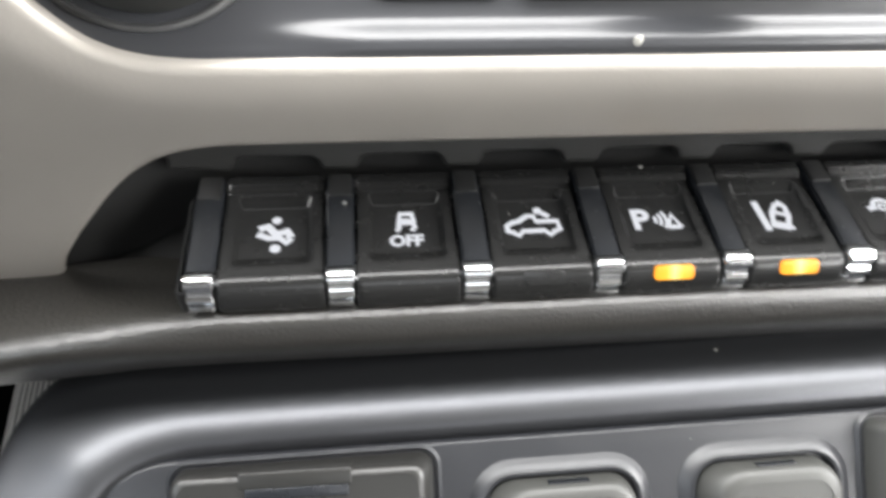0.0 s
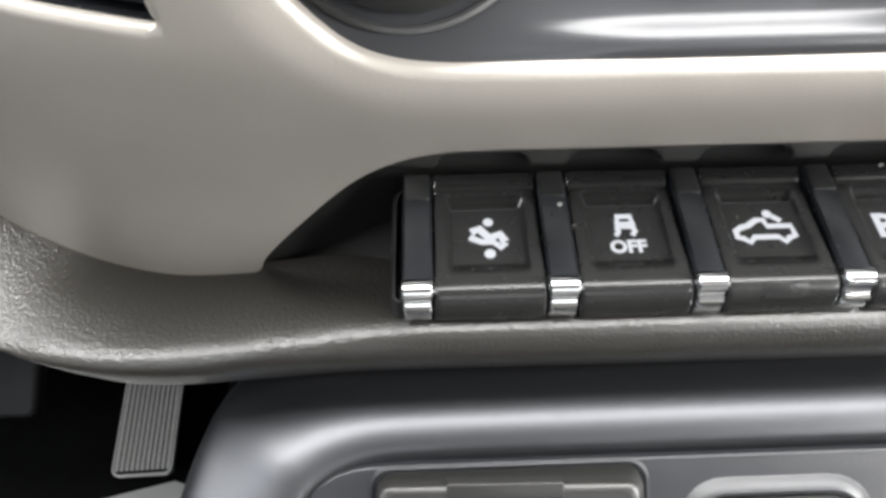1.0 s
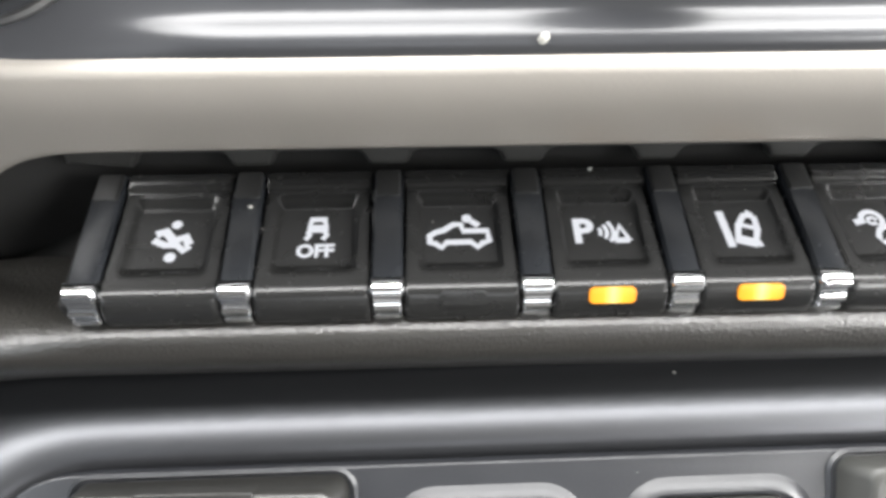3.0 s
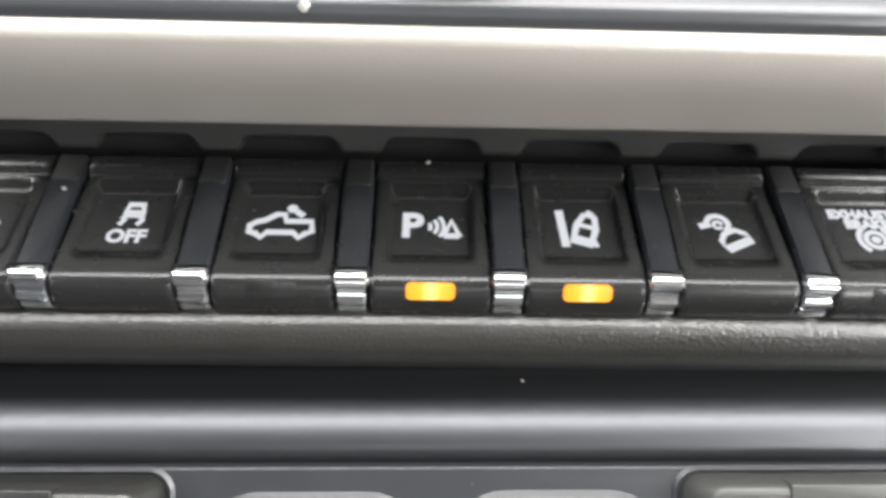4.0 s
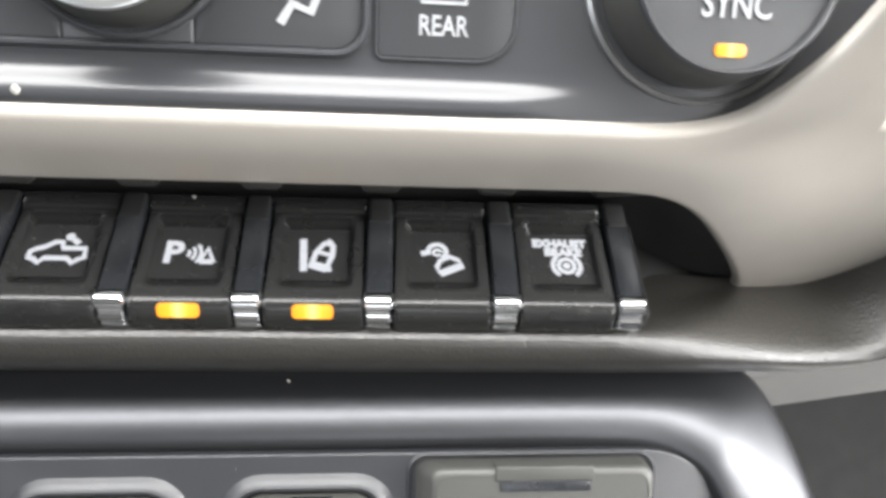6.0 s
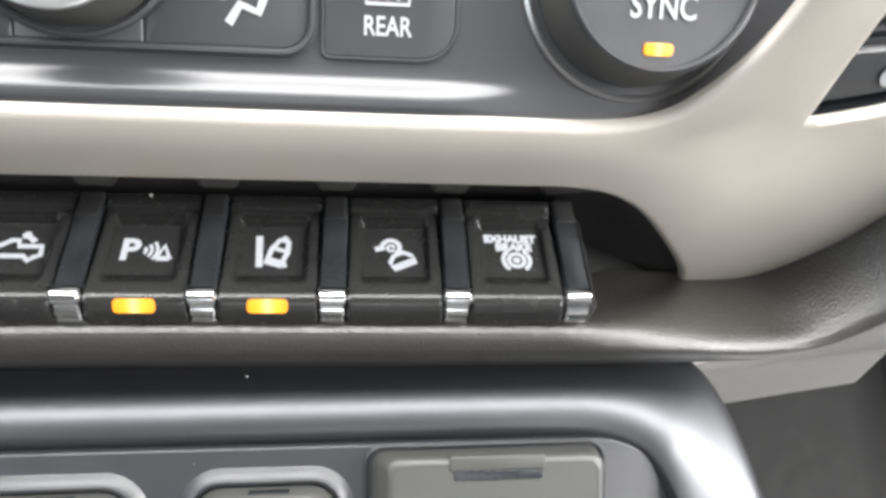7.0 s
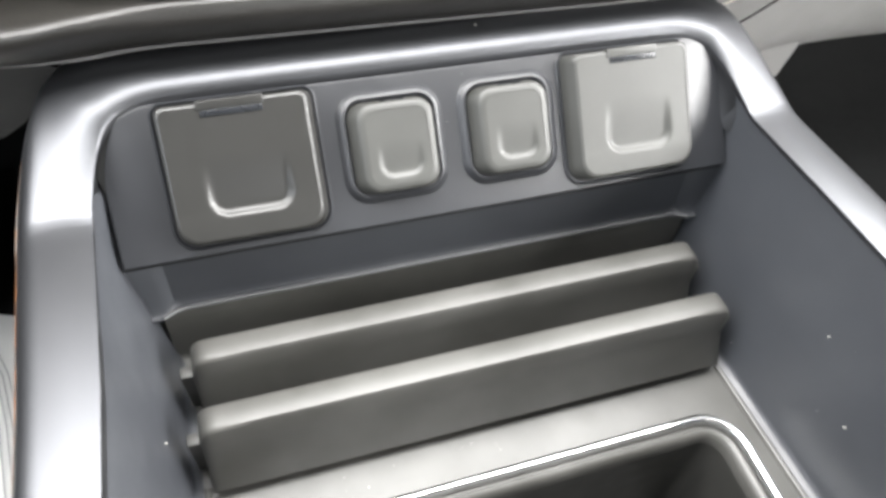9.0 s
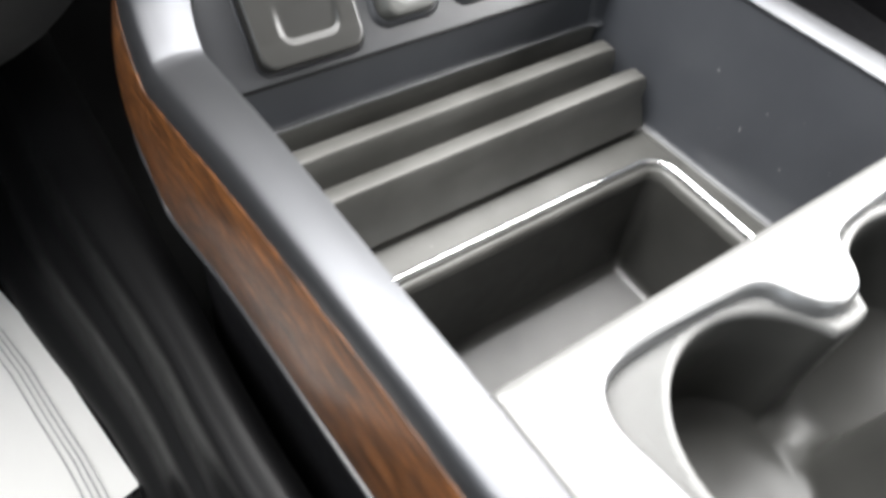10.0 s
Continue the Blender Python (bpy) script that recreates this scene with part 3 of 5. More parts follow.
bm = bmesh.new()
sheet(bm, [[(p.x, y * p.y + (1 - y) * -0.001, 0.4868 + 0.003 * y - 0.0065 * min(1.0, max(0.0, (abs(p.x) - 0.098) / 0.024))) for p in back] for y in (0.0, 0.5, 1.0)])
part("recess_floor", bm, RECESS, bank)
bm = bmesh.new()
loop = rrect(-0.0988, 0.0988, 0.0, 0.0282, (0.001, 0.001, 0.005, 0.005))
rings(bm, [(inset(loop, -0.0008), -0.010), (inset(loop, -0.0008), -0.0032), (inset(loop, -0.0004), -0.0026), (loop, -0.0026), (inset(loop, 0.0004), -0.009)], KEY, cap=True)
part("key_surround", bm, RECESS, bank)

def tip_taper(h):
    """The chrome tips narrow towards their lower end."""
    return 1.0 - 0.16 * min(1.0, max(0.0, (0.0005 - h) / 0.006))


for n in range(8):
    x = (n - 3.5) * PITCH
    w = 0.00285
    prof = [(0.0285, -0.010), (0.0280, 0.0004), (0.0268, 0.0010), (0.0220, 0.0013), (0.012, 0.0010), (0.0022, 0.0006), (0.0018, 0.0), (0.0018, -0.008)]
    bm = bmesh.new()
    rows = []
    for dx, dz in ((-w, -0.0006), (-w * 0.82, 0.0), (0, 0.00025), (w * 0.82, 0.0), (w, -0.0006)):
        rows.append([KEY @ Vector((x + dx, y, h + dz)) for y, h in prof])
    rows = [[Vector((p.x, p.y, p.z - 0.010)) for p in rows[0]]] + rows + [[Vector((p.x, p.y, p.z - 0.010)) for p in rows[-1]]]
    sheet(bm, rows)
    fin = part("divider_fin", bm, FIN_BLACK, bank, "glossy black divider fin between two switches")
    bm = bmesh.new()
    slab(bm, rrect(x - w * 0.86, x + w * 0.86, 0.0205, 0.0274, 0.0006), 0.0, 0.00165, 0.0005, KEY)
    part("fin_cap", bm, RECESS, fin, "dull dark grey upper end of the fin")
    bm = bmesh.new()
    prof = [(0.0021, -0.001), (0.0020, 0.0010), (0.0011, 0.0013), (-0.0002, 0.0011), (-0.0010, 0.0005), (-0.0013, -0.0004), (-0.0010, -0.0012), (-0.0014, -0.0022), (-0.0023, -0.0028), (-0.0024, -0.0035), (-0.0008, -0.0038), (-0.0008, -0.0043), (-0.0024, -0.0045), (-0.0026, -0.0052), (-0.0022, -0.0064), (-0.0016, -0.0074)]
    wc = 0.0031
    rows = []
    for dx, sh in ((-wc, 0.0008), (-wc * 0.93, 0.0003), (-wc * 0.80, 0.0), (wc * 0.80, 0.0), (wc * 0.93, 0.0003), (wc, 0.0008)):
        rows.append([KEY @ Vector((x + dx * tip_taper(h), y + sh, h - sh)) for y, h in prof])
    rows = [[KEY @ Vector((x - wc * tip_taper(h), 0.002, h)) for y, h in prof]] + rows + [[KEY @ Vector((x + wc * tip_taper(h), 0.002, h)) for y, h in prof]]
    sheet(bm, rows)
    part("chrome_tip", bm, CHROME, bank, "small faceted chrome divider tip", sharp=35)


def smooth_step(a, b, v):
    t = min(1.0, max(0.0, (v - a) / (b - a)))
    return t * t * (3 - 2 * t)


def key_body(x):
    """A key top with a shallow square dish and a rounded front lip that turns down."""
    bm = bmesh.new()
    hw = 0.01045
    ys = [0.0275, 0.0262, 0.0247, 0.0241, 0.0236] + list(np.linspace(0.0230, 0.0044, 26)) + [0.0032]
    xs = [-hw, -hw + 0.0003] + list(np.linspace(-hw + 0.0008, hw - 0.0008, 36)) + [hw - 0.0003, hw]
    rows = []
    for dx in xs:
        e = abs(dx) - (hw - 0.0007)
        drop = 0.0 if e < 0 else 0.0007 * (1 - math.sqrt(max(0, 1 - (e / 0.0007) ** 2)))
        row = [KEY @ Vector((x + dx, 0.0280, -0.010))]
        for y in ys:
            k = smooth_step(0.0078, 0.0068, abs(dx)) * smooth_step(0.0046, 0.0060, y) * smooth_step(0.0228, 0.0200, y)
            back_up = 0.0009 * smooth_step(0.0236, 0.0246, y)
            row.append(KEY @ Vector((x + dx, y, -drop - 0.0012 * k + back_up)))
        for y, h in ((0.0014, -0.00001), (0.0008, -0.00008), (0.0003, -0.00022), (-0.0002, -0.00048), (-0.0006, -0.00082), (-0.0010, -0.00130), (-0.0014, -0.0019), (-0.0018, -0.0027), (-0.0021, -0.0037), (-0.0024, -0.0050), (-0.0024, -0.0066), (-0.001, -0.0085)):
            row.append(KEY @ Vector((x + dx, y + drop, h - drop)))
        rows.append(row)
    rows = [[Vector((p.x, p.y, p.z - 0.006)) for p in rows[0]]] + rows + [[Vector((p.x, p.y, p.z - 0.006)) for p in rows[-1]]]
    sheet(bm, rows)
    return bm


def stroke(bm, pts, w, m, close=False):
    """A bold printed line of a switch symbol."""
    ribbon(bm, pts, w * 1.28, m, close=close)


def sym_pedals(bm, m):
    disc(bm, (0.0004, 0.0036), 0.0010, m)
    disc(bm, (0.0004, -0.0040), 0.0011, m)
    stroke(bm, [(-0.0030, 0.0012), (-0.0014, 0.0020), (0.0004, -0.0002), (0.0026, 0.0006), (0.0034, -0.0012)], 0.0015, m)
    stroke(bm, [(-0.0034, 0.0000), (-0.0010, -0.0012), (0.0012, -0.0012), (0.0026, -0.0026), (0.0036, -0.0014)], 0.0011, m)


def sym_traction(bm, m):
    stroke(bm, [(-0.0014, 0.0022), (-0.0010, 0.0042), (0.0014, 0.0042), (0.0018, 0.0022)], 0.0011, m, close=True)
    stroke(bm, [(-0.0018, 0.0020), (0.0022, 0.0020)], 0.0014, m)
    stroke(bm, [(-0.0020, -0.0006), (-0.0012, 0.0006), (-0.0018, 0.0014)], 0.0008, m)
    stroke(bm, [(0.0012, -0.0006), (0.0020, 0.0006), (0.0014, 0.0014)], 0.0008, m)
    words(bm, "OFF", 0.0040, m @ Matrix.Translation((0, -0.0033, 0.00015)), 0.00018)


def sym_pickup(bm, m):
    stroke(bm, [(-0.0056, -0.0018), (-0.0056, -0.0002), (-0.0044, 0.0006), (-0.0030, 0.0010), (-0.0010, 0.0024), (0.0004, 0.0024), (0.0008, 0.0008), (0.0054, 0.0008), (0.0056, -0.0016),
                (0.0044, -0.0020), (0.0034, -0.0030), (0.0022, -0.0018), (-0.0024, -0.0018), (-0.0034, -0.0030), (-0.0046, -0.0020)], 0.0010, m, close=True)
    disc(bm, (0.0016, 0.0038), 0.0010, m)
    stroke(bm, [(0.0024, 0.0032), (0.0038, 0.0020)], 0.0010, m)


def sym_park(bm, m):
    words(bm, "P", 0.0078, m @ Matrix.Translation((-0.0034, 0.0000, 0.00015)), 0.00030)
    for r in (0.0014, 0.0026, 0.0038):
        stroke(bm, arc(-0.0016 + 0.0002, 0.0, r, -38, 38, 6), 0.0006, m)
    stroke(bm, [(0.0024, -0.0020), (0.0038, 0.0014), (0.0052, -0.0020)], 0.0010, m, close=True)
    stroke(bm, [(0.0024, -0.0021), (0.0052, -0.0021)], 0.0010, m)


def sym_lane(bm, m):
    stroke(bm, [(-0.0032, 0.0044), (-0.0026, -0.0042)], 0.0012, m)
    m2 = m @ pose(0.0014, 0, 0, 0, 0, -18)
    stroke(bm, [(-0.0016, -0.0036), (-0.0018, 0.0004), (-0.0010, 0.0032), (0.0010, 0.0032), (0.0018, 0.0004), (0.0016, -0.0036)], 0.0010, m2, close=True)
    stroke(bm, [(-0.0016, -0.0030), (0.0016, -0.0030)], 0.0016, m2)
    stroke(bm, [(-0.0014, 0.0006), (0.0014, 0.0006)], 0.0008, m2)
    stroke(bm, [(-0.0002, 0.0034), (0.0002, 0.0044)], 0.0012, m2)
    stroke(bm, [(0.0030, -0.0042), (0.0024, -0.0022)], 0.0007, m)


def sym_descent(bm, m):
    stroke(bm, arc(-0.0008, 0.0016, 0.0020, 200, -60, 14), 0.0009, m)
    stroke(bm, arc(-0.0008, 0.0014, 0.0008, 0, 330, 10), 0.0006, m)
    stroke(bm, [(-0.0044, 0.0010), (-0.0022, 0.0016)], 0.0011, m)
    m2 = m @ pose(0.0014, -0.0018, 0, 0, 0, 25)
    stroke(bm, [(-0.0026, -0.0012), (-0.0024, 0.0004), (-0.0010, 0.0016), (0.0014, 0.0016), (0.0026, 0.0002), (0.0030, -0.0012)], 0.0009, m2, close=True)
    stroke(bm, [(-0.0026, -0.0016), (0.0030, -0.0016)], 0.0013, m2)


def sym_exhaust(bm, m):
    words(bm, "EXHAUST", 0.0028, m @ Matrix.Translation((0, 0.0036, 0.00015)), 0.00022)
    words(bm, "BRAKE", 0.0028, m @ Matrix.Translation((0.0006, 0.0012, 0.00015)), 0.00022)
    disc(bm, (0.0010, -0.0024), 0.0009, m)
    stroke(bm, arc(0.0010, -0.0024, 0.0018, 0, 360, 20), 0.0008, m)
    stroke(bm, arc(0.0010, -0.0024, 0.0031, 125, 235, 8), 0.0008, m)
    stroke(bm, arc(0.0010, -0.0024, 0.0031, -55, 55, 8), 0.0008, m)


LABELS = (("pedal adjust", sym_pedals), ("traction control off", sym_traction), ("cargo lamp", sym_pickup), ("parking sensor", sym_park), ("lane keeping", sym_lane), ("hill descent", sym_descent), ("exhaust brake", sym_exhaust))
for n, (what, draw) in enumerate(LABELS):
    x = (n - 3) * PITCH
    lit = n in (3, 4)
    sw = thing("rocker_switch", "black %s switch with white symbol%s" % (what, " and lit amber bar" if lit else ""), "switch", "dash switches")
    part("key", key_body(x), KEY_BLACK, sw, sharp=60)
    bm = bmesh.new()
    draw(bm, KEY @ Matrix.Translation((x, 0.0128 + (0.0008 if n == 6 else 0), -0.00115)) )
    part("symbol", bm, ICON, sw, "backlit white printed symbol", smooth=False)
    if lit or n in (2, 6):
        fr = frame_at(KEY @ Vector((x, -0.00105, -0.0014)), KEY.to_3x3() @ Vector((0, 0.56, 0.83)))
        bm = bmesh.new()
        slab(bm, rrect(-0.0042, 0.0042, -0.0016, 0.0014, 0.0009), -0.0008, 0.0004 if lit else 0.0001, 0.0001, fr)
        part("indicator_bar", bm, AMBER if lit else KEY_BLACK, sw, "lit amber indicator bar" if lit else "unlit indicator bar")

# ---- padded vinyl trim under the switches, curving up on both sides ----
IN = [(0, 0.020, 0.4870), (0.094, 0.020, 0.4872), (0.110, 0.0230, 0.4876), (0.124, 0.0235, 0.4880), (0.137, 0.0235, 0.4886), (0.149, 0.0235, 0.4930), (0.1620, 0.0235, 0.5005), (0.1710, 0.0220, 0.5135), (0.1785, 0.0195, 0.5320), (0.188, 0.018, 0.556), (0.202, 0.02, 0.586), (0.225, 0.024, 0.622)]
TP = [(0, 0.0010, 0.4926), (0.094, 0.0008, 0.4926), (0.108, 0.0030, 0.4934), (0.122, 0.0058, 0.4940), (0.138, 0.0070, 0.4940), (0.152, 0.0078, 0.4978), (0.1655, 0.0085, 0.5052), (0.1750, 0.0090, 0.5175), (0.1828, 0.0088, 0.5345), (0.192, 0.006, 0.557), (0.206, 0.008, 0.586), (0.229, 0.011, 0.621)]
MD = [(0, -0.0036, 0.4896), (0.094, -0.0036, 0.4896), (0.109, -0.0036, 0.4898), (0.124, -0.0034, 0.4894), (0.141, -0.0032, 0.4880), (0.1565, -0.0028, 0.4912), (0.1695, -0.0024, 0.4993), (0.1792, -0.0022, 0.5122), (0.1885, -0.003, 0.5295), (0.198, -0.002, 0.5525), (0.2125, 0.0, 0.581), (0.236, 0.003, 0.615)]
LO = [(0, -0.0030, 0.4826), (0.094, -0.0030, 0.4826), (0.110, -0.0028, 0.4820), (0.125, -0.0024, 0.4802), (0.145, -0.0018, 0.4765), (0.1600, -0.0010, 0.4785), (0.1715, -0.0004, 0.4865), (0.1800, 0.0, 0.4995), (0.1890, 0.0005, 0.5185), (0.199, 0.001, 0.5415), (0.214, 0.003, 0.570), (0.239, 0.006, 0.605)]
BT = [(0, 0.0080, 0.4700), (0.094, 0.0080, 0.4700), (0.110, 0.0085, 0.4690), (0.125, 0.0090, 0.4668), (0.147, 0.0085, 0.4672), (0.1600, 0.0080, 0.4698), (0.1700, 0.0080, 0.4785), (0.1775, 0.0080, 0.4910), (0.1865, 0.0085, 0.5095), (0.197, 0.009, 0.5325), (0.2125, 0.010, 0.561), (0.239, 0.012, 0.597)]
UN = [(x, y + 0.03, z - 0.001) for x, y, z in BT]


def spline(cols, n):
    """Catmull-Rom through the control points, n steps between two."""
    out = []
    for i in range(len(cols) - 1):
        p = [cols[max(i - 1, 0)], cols[i], cols[i + 1], cols[min(i + 2, len(cols) - 1)]]
        for k in range(n):
            t = k / n
            out.append(0.5 * ((2 * p[1]) + (-p[0] + p[2]) * t + (2 * p[0] - 5 * p[1] + 4 * p[2] - p[3]) * t * t + (-p[0] + 3 * p[1] - 3 * p[2] + p[3]) * t ** 3))
    return out + [cols[-1]]


# the two ends of the pad differ: shifts in x and z of each section from the middle outwards
PASSENGER = {"inner": [(0, 0), (0, 0), (0, -0.0015), (0, -0.0030), (0, -0.0035), (0, -0.0048), (-0.001, -0.0010), (-0.0037, 0)] + [(-0.004, 0)] * 4,
             "top": [(0, 0), (0, -0.0004), (0, -0.0024), (0, -0.0050), (0, -0.0066), (0, -0.0088), (-0.001, -0.0050), (-0.0037, -0.0033)] + [(-0.004, -0.002)] * 4,
             "middle": [(0, 0), (0, -0.0002), (0, -0.0008), (0, -0.0012), (0, -0.0008), (0, -0.0017), (-0.001, 0.0005), (-0.002, 0.0018)] + [(-0.003, 0.003)] * 4,
             "lower": [(0, 0), (0, 0), (0, 0.0005), (0, 0.0020), (0, 0.0045), (0, 0.0065), (0, 0.0085), (0, 0.0100)] + [(0, 0.0110)] * 4}
DRIVER = {"inner": [(0, 0), (0, 0), (0, -0.0005), (0, -0.0022), (0, -0.0042), (0, -0.0085), (0, -0.0115), (0, -0.0160), (0, -0.0210), (0, -0.025), (0, -0.028), (0, -0.028)],
          "top": [(0, 0), (0, -0.0005), (0, -0.0024), (0, -0.0050), (0, -0.0074), (0, -0.0118), (0, -0.0156), (0, -0.0190), (0, -0.0215), (0, -0.025), (0, -0.028), (0, -0.028)],
          "middle": [(0, 0), (0, -0.0003), (0, -0.0008), (0, -0.0014), (0, -0.0026), (0, -0.0058), (0, -0.0103), (0, -0.0142), (0, -0.0170), (0, -0.020), (0, -0.022), (0, -0.022)],
          "lower": [(0, 0)] * 12}


def pad_line(half, row):
    """The whole line from the driver's end to the passenger's, with even steps behind the switches."""
    sides = []
    for sign, shifts in ((-1, DRIVER), (1, PASSENGER)):
        pts = [Vector((sign * (x + dx), y, z + dz)) for (x, y, z), (dx, dz) in zip(half, shifts[row])]
        sides.append([pts[0].lerp(pts[1], k) for k in (0.22, 0.44, 0.63, 0.80, 0.92)] + pts[1:])
    return sides[0][::-1] + [Vector(half[0])] + sides[1]


PAD_LINES = [pad_line(c, row) for c, row in ((IN, "inner"), (TP, "top"), (MD, "middle"), (LO, "lower"), (BT, "lower"), (UN, "lower"))]
tracks = [spline(line, 5) for line in PAD_LINES]
sections = [spline(list(col), 4) for col in zip(*tracks)]
bm = bmesh.new()
sheet(bm, sections)
pad = thing("dash_pad", "grained dark brown vinyl pad curving under the switches", "dash trim")
part("pad_skin", bm, LEATHER, pad, sharp=80)
bm = bmesh.new()
tube(bm, [p + Vector((0, -0.0002, -0.0006)) for p in spline(PAD_LINES[4], 5)], 0.0011)
part("welt", bm, GREY, pad, "thin pale edge welt")

# ---- grey lower dash to the passenger's side, with a dark seam and stitching ----
SEAM_R = [(0.150, 0.055, 0.386), (0.195, 0.064, 0.397), (0.2235, 0.065, 0.4128), (0.2475, 0.065, 0.435), (0.2655, 0.065, 0.464), (0.285, 0.066, 0.505), (0.31, 0.068, 0.56)]
EDGE_R = [(0.140, 0.011, 0.4680), (0.150, 0.0092, 0.4745), (0.162, 0.0086, 0.4815), (0.1705, 0.0086, 0.4908), (0.1778, 0.0088, 0.5035), (0.1870, 0.0092, 0.5225), (0.2130, 0.0109, 0.5740)]
SEAM = [(0.140, 0.022, 0.4270), (0.157, 0.020, 0.4380), (0.183, 0.020, 0.4585), (0.2045, 0.020, 0.4870), (0.2205, 0.022, 0.5150), (0.245, 0.026, 0.556), (0.275, 0.03, 0.60)]
EDGE = [(0.140, 0.012, 0.4655), (0.150, 0.0088, 0.4676), (0.1620, 0.0082, 0.4708), (0.1705, 0.0082, 0.4790), (0.1778, 0.0084, 0.4915), (0.1870, 0.0088, 0.5105), (0.2130, 0.0105, 0.5620)]
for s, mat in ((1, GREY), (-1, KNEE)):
    side = thing("lower_dash_panel", "grey grained lower dash beside the console, with a dark seam" if s > 0 else "dark grey grained knee panel above the pedals, with a dark seam", "dash panel")
    back_off = 0.0 if s > 0 else 0.034
    a, b = spline([Vector(p) for p in (EDGE_R if s > 0 else EDGE)], 6), spline([Vector(p) + Vector((0, back_off, 0)) for p in (SEAM_R if s > 0 else SEAM)], 6)
    bm = bmesh.new()
    sheet(bm, [[Vector((s * v.x, v.y - 0.003 * math.sin(math.pi * k), v.z)) for v in (p.lerp(q, k) for k in np.linspace(0, 1, 7))] for p, q in zip(a, b)])
    part("stitched_strip", bm, mat, side)
    bm = bmesh.new()
    sheet(bm, [[Vector((s * v.x, v.y, v.z)) for v in (q, q + Vector((0.0005, 0.008, -0.001)), q + Vector((0.0022, 0.008, -0.002)), q + Vector((0.0024, 0.001, -0.0024)))] for q in b])
    part("seam_groove", bm, FIN_BLACK, side)
    bm = bmesh.new()
    rows = []
    for i, q in enumerate(b):
        q2 = q + Vector((0.0024, 0.001, -0.0024))
        f = i / (len(b) - 1)
        end = Vector((0.205 + 0.42 * f ** 0.8, 0.112 + 0.012 * min(1, f * 4), 0.340 - 0.009 * min(1, f * 4)))
        rows.append([Vector((s * v.x, v.y - 0.010 * math.sin(math.pi * k), v.z)) for k, v in ((k, q2.lerp(end, k)) for k in (0, 0.02, 0.06, 0.15, 0.3, 0.5, 0.75, 0.92, 0.98, 1))] + [Vector((s * end.x, end.y + 0.004, end.z - 0.002)), Vector((s * end.x, end.y + 0.06, end.z + 0.01))])
    sheet(bm, rows)
    part("glovebox_face" if s > 0 else "knee_panel", bm, mat, side, sharp=60)
    bm = bmesh.new()
    line = [p.lerp(q, 0.20) - Vector((0, 0.003 * math.sin(math.pi * 0.20) + 0.0003, 0)) for p, q in zip(a, b)]
    line = [Vector((s * v.x, v.y, v.z)) for v in spline(line, 4)]
    for p, q in zip(line, line[1:]):
        d = q - p
        tube(bm, [p + d * 0.12, p + d * 0.46 + Vector((0, -0.0005, 0)), p + d * 0.80], 0.0005, 5)
    tagged(part("stitches", bm, THREAD, side, "row of pale thread stitches"), kind="stuff")
bm = bmesh.new()
flat = [Vector(p) for p in ((0.150, 0.290), (0.2446, 0.318), (0.2965, 0.3325), (0.300, 0.361), (0.285, 0.400), (0.150, 0.400))]
slab(bm, flat, -0.02, 0.0, 0.002, frame_at((0, 0.090, 0), (0, 0, 1)))
tagged(part("stack_side_panel", bm, GREY), "grey plastic closing panel beneath the dash", "dash panel")


# ---- centre console ----
LEAN = Matrix.Translation((0, 0, 0.43)) @ pose(0, 0, 0, 0, -0.90, 0) @ Matrix.Translation((0, 0, -0.43))


def leaning(ob):
    """The console and all that sits in it stand 0.9 degrees out of level with the dash."""
    ob.matrix_world = LEAN
    return ob


console = thing("centre_console", "satin grey centre console with an open front tray", "console")
leaning(console)
INNER = [(0, -0.0108, 0.4622), (0.090, -0.0108, 0.4622), (0.106, -0.0113, 0.4618), (0.1165, -0.0152, 0.4600), (0.1225, -0.0225, 0.4566), (0.1260, -0.0340, 0.4516), (0.1276, -0.0432, 0.4475), (0.1278, -0.0458, 0.4465), (0.1280, -0.052, 0.4460), (0.1282, -0.12, 0.4498), (0.1288, -0.23, 0.4565), (0.1295, -0.50, 0.4710)]
OUTER = [(0, 0.0200, 0.4655), (0.100, 0.0200, 0.4655), (0.1225, 0.0180, 0.4650), (0.1375, 0.0080, 0.4630), (0.1430, -0.0095, 0.4585), (0.1456, -0.0290, 0.4518), (0.1470, -0.0428, 0.4475), (0.1472, -0.0458, 0.4465), (0.1474, -0.054, 0.4460), (0.1475, -0.12, 0.4498), (0.1477, -0.23, 0.4565), (0.1480, -0.50, 0.4710)]


def rail_run(v, shift):
    """The rails climb towards the rear, and the driver's one also draws in by the given amounts."""
    rise = float(np.interp(-v.y, (0.05, 0.10, 0.20, 0.30, 0.50), (0.0, 0.0025, 0.0050, 0.0060, 0.0070)))
    draw = float(np.interp(-v.y, (0.046, 0.11, 0.17, 0.21, 0.25, 0.50), shift)) if v.x < 0 else 0.0
    return Vector((v.x + draw, v.y, v.z + rise))


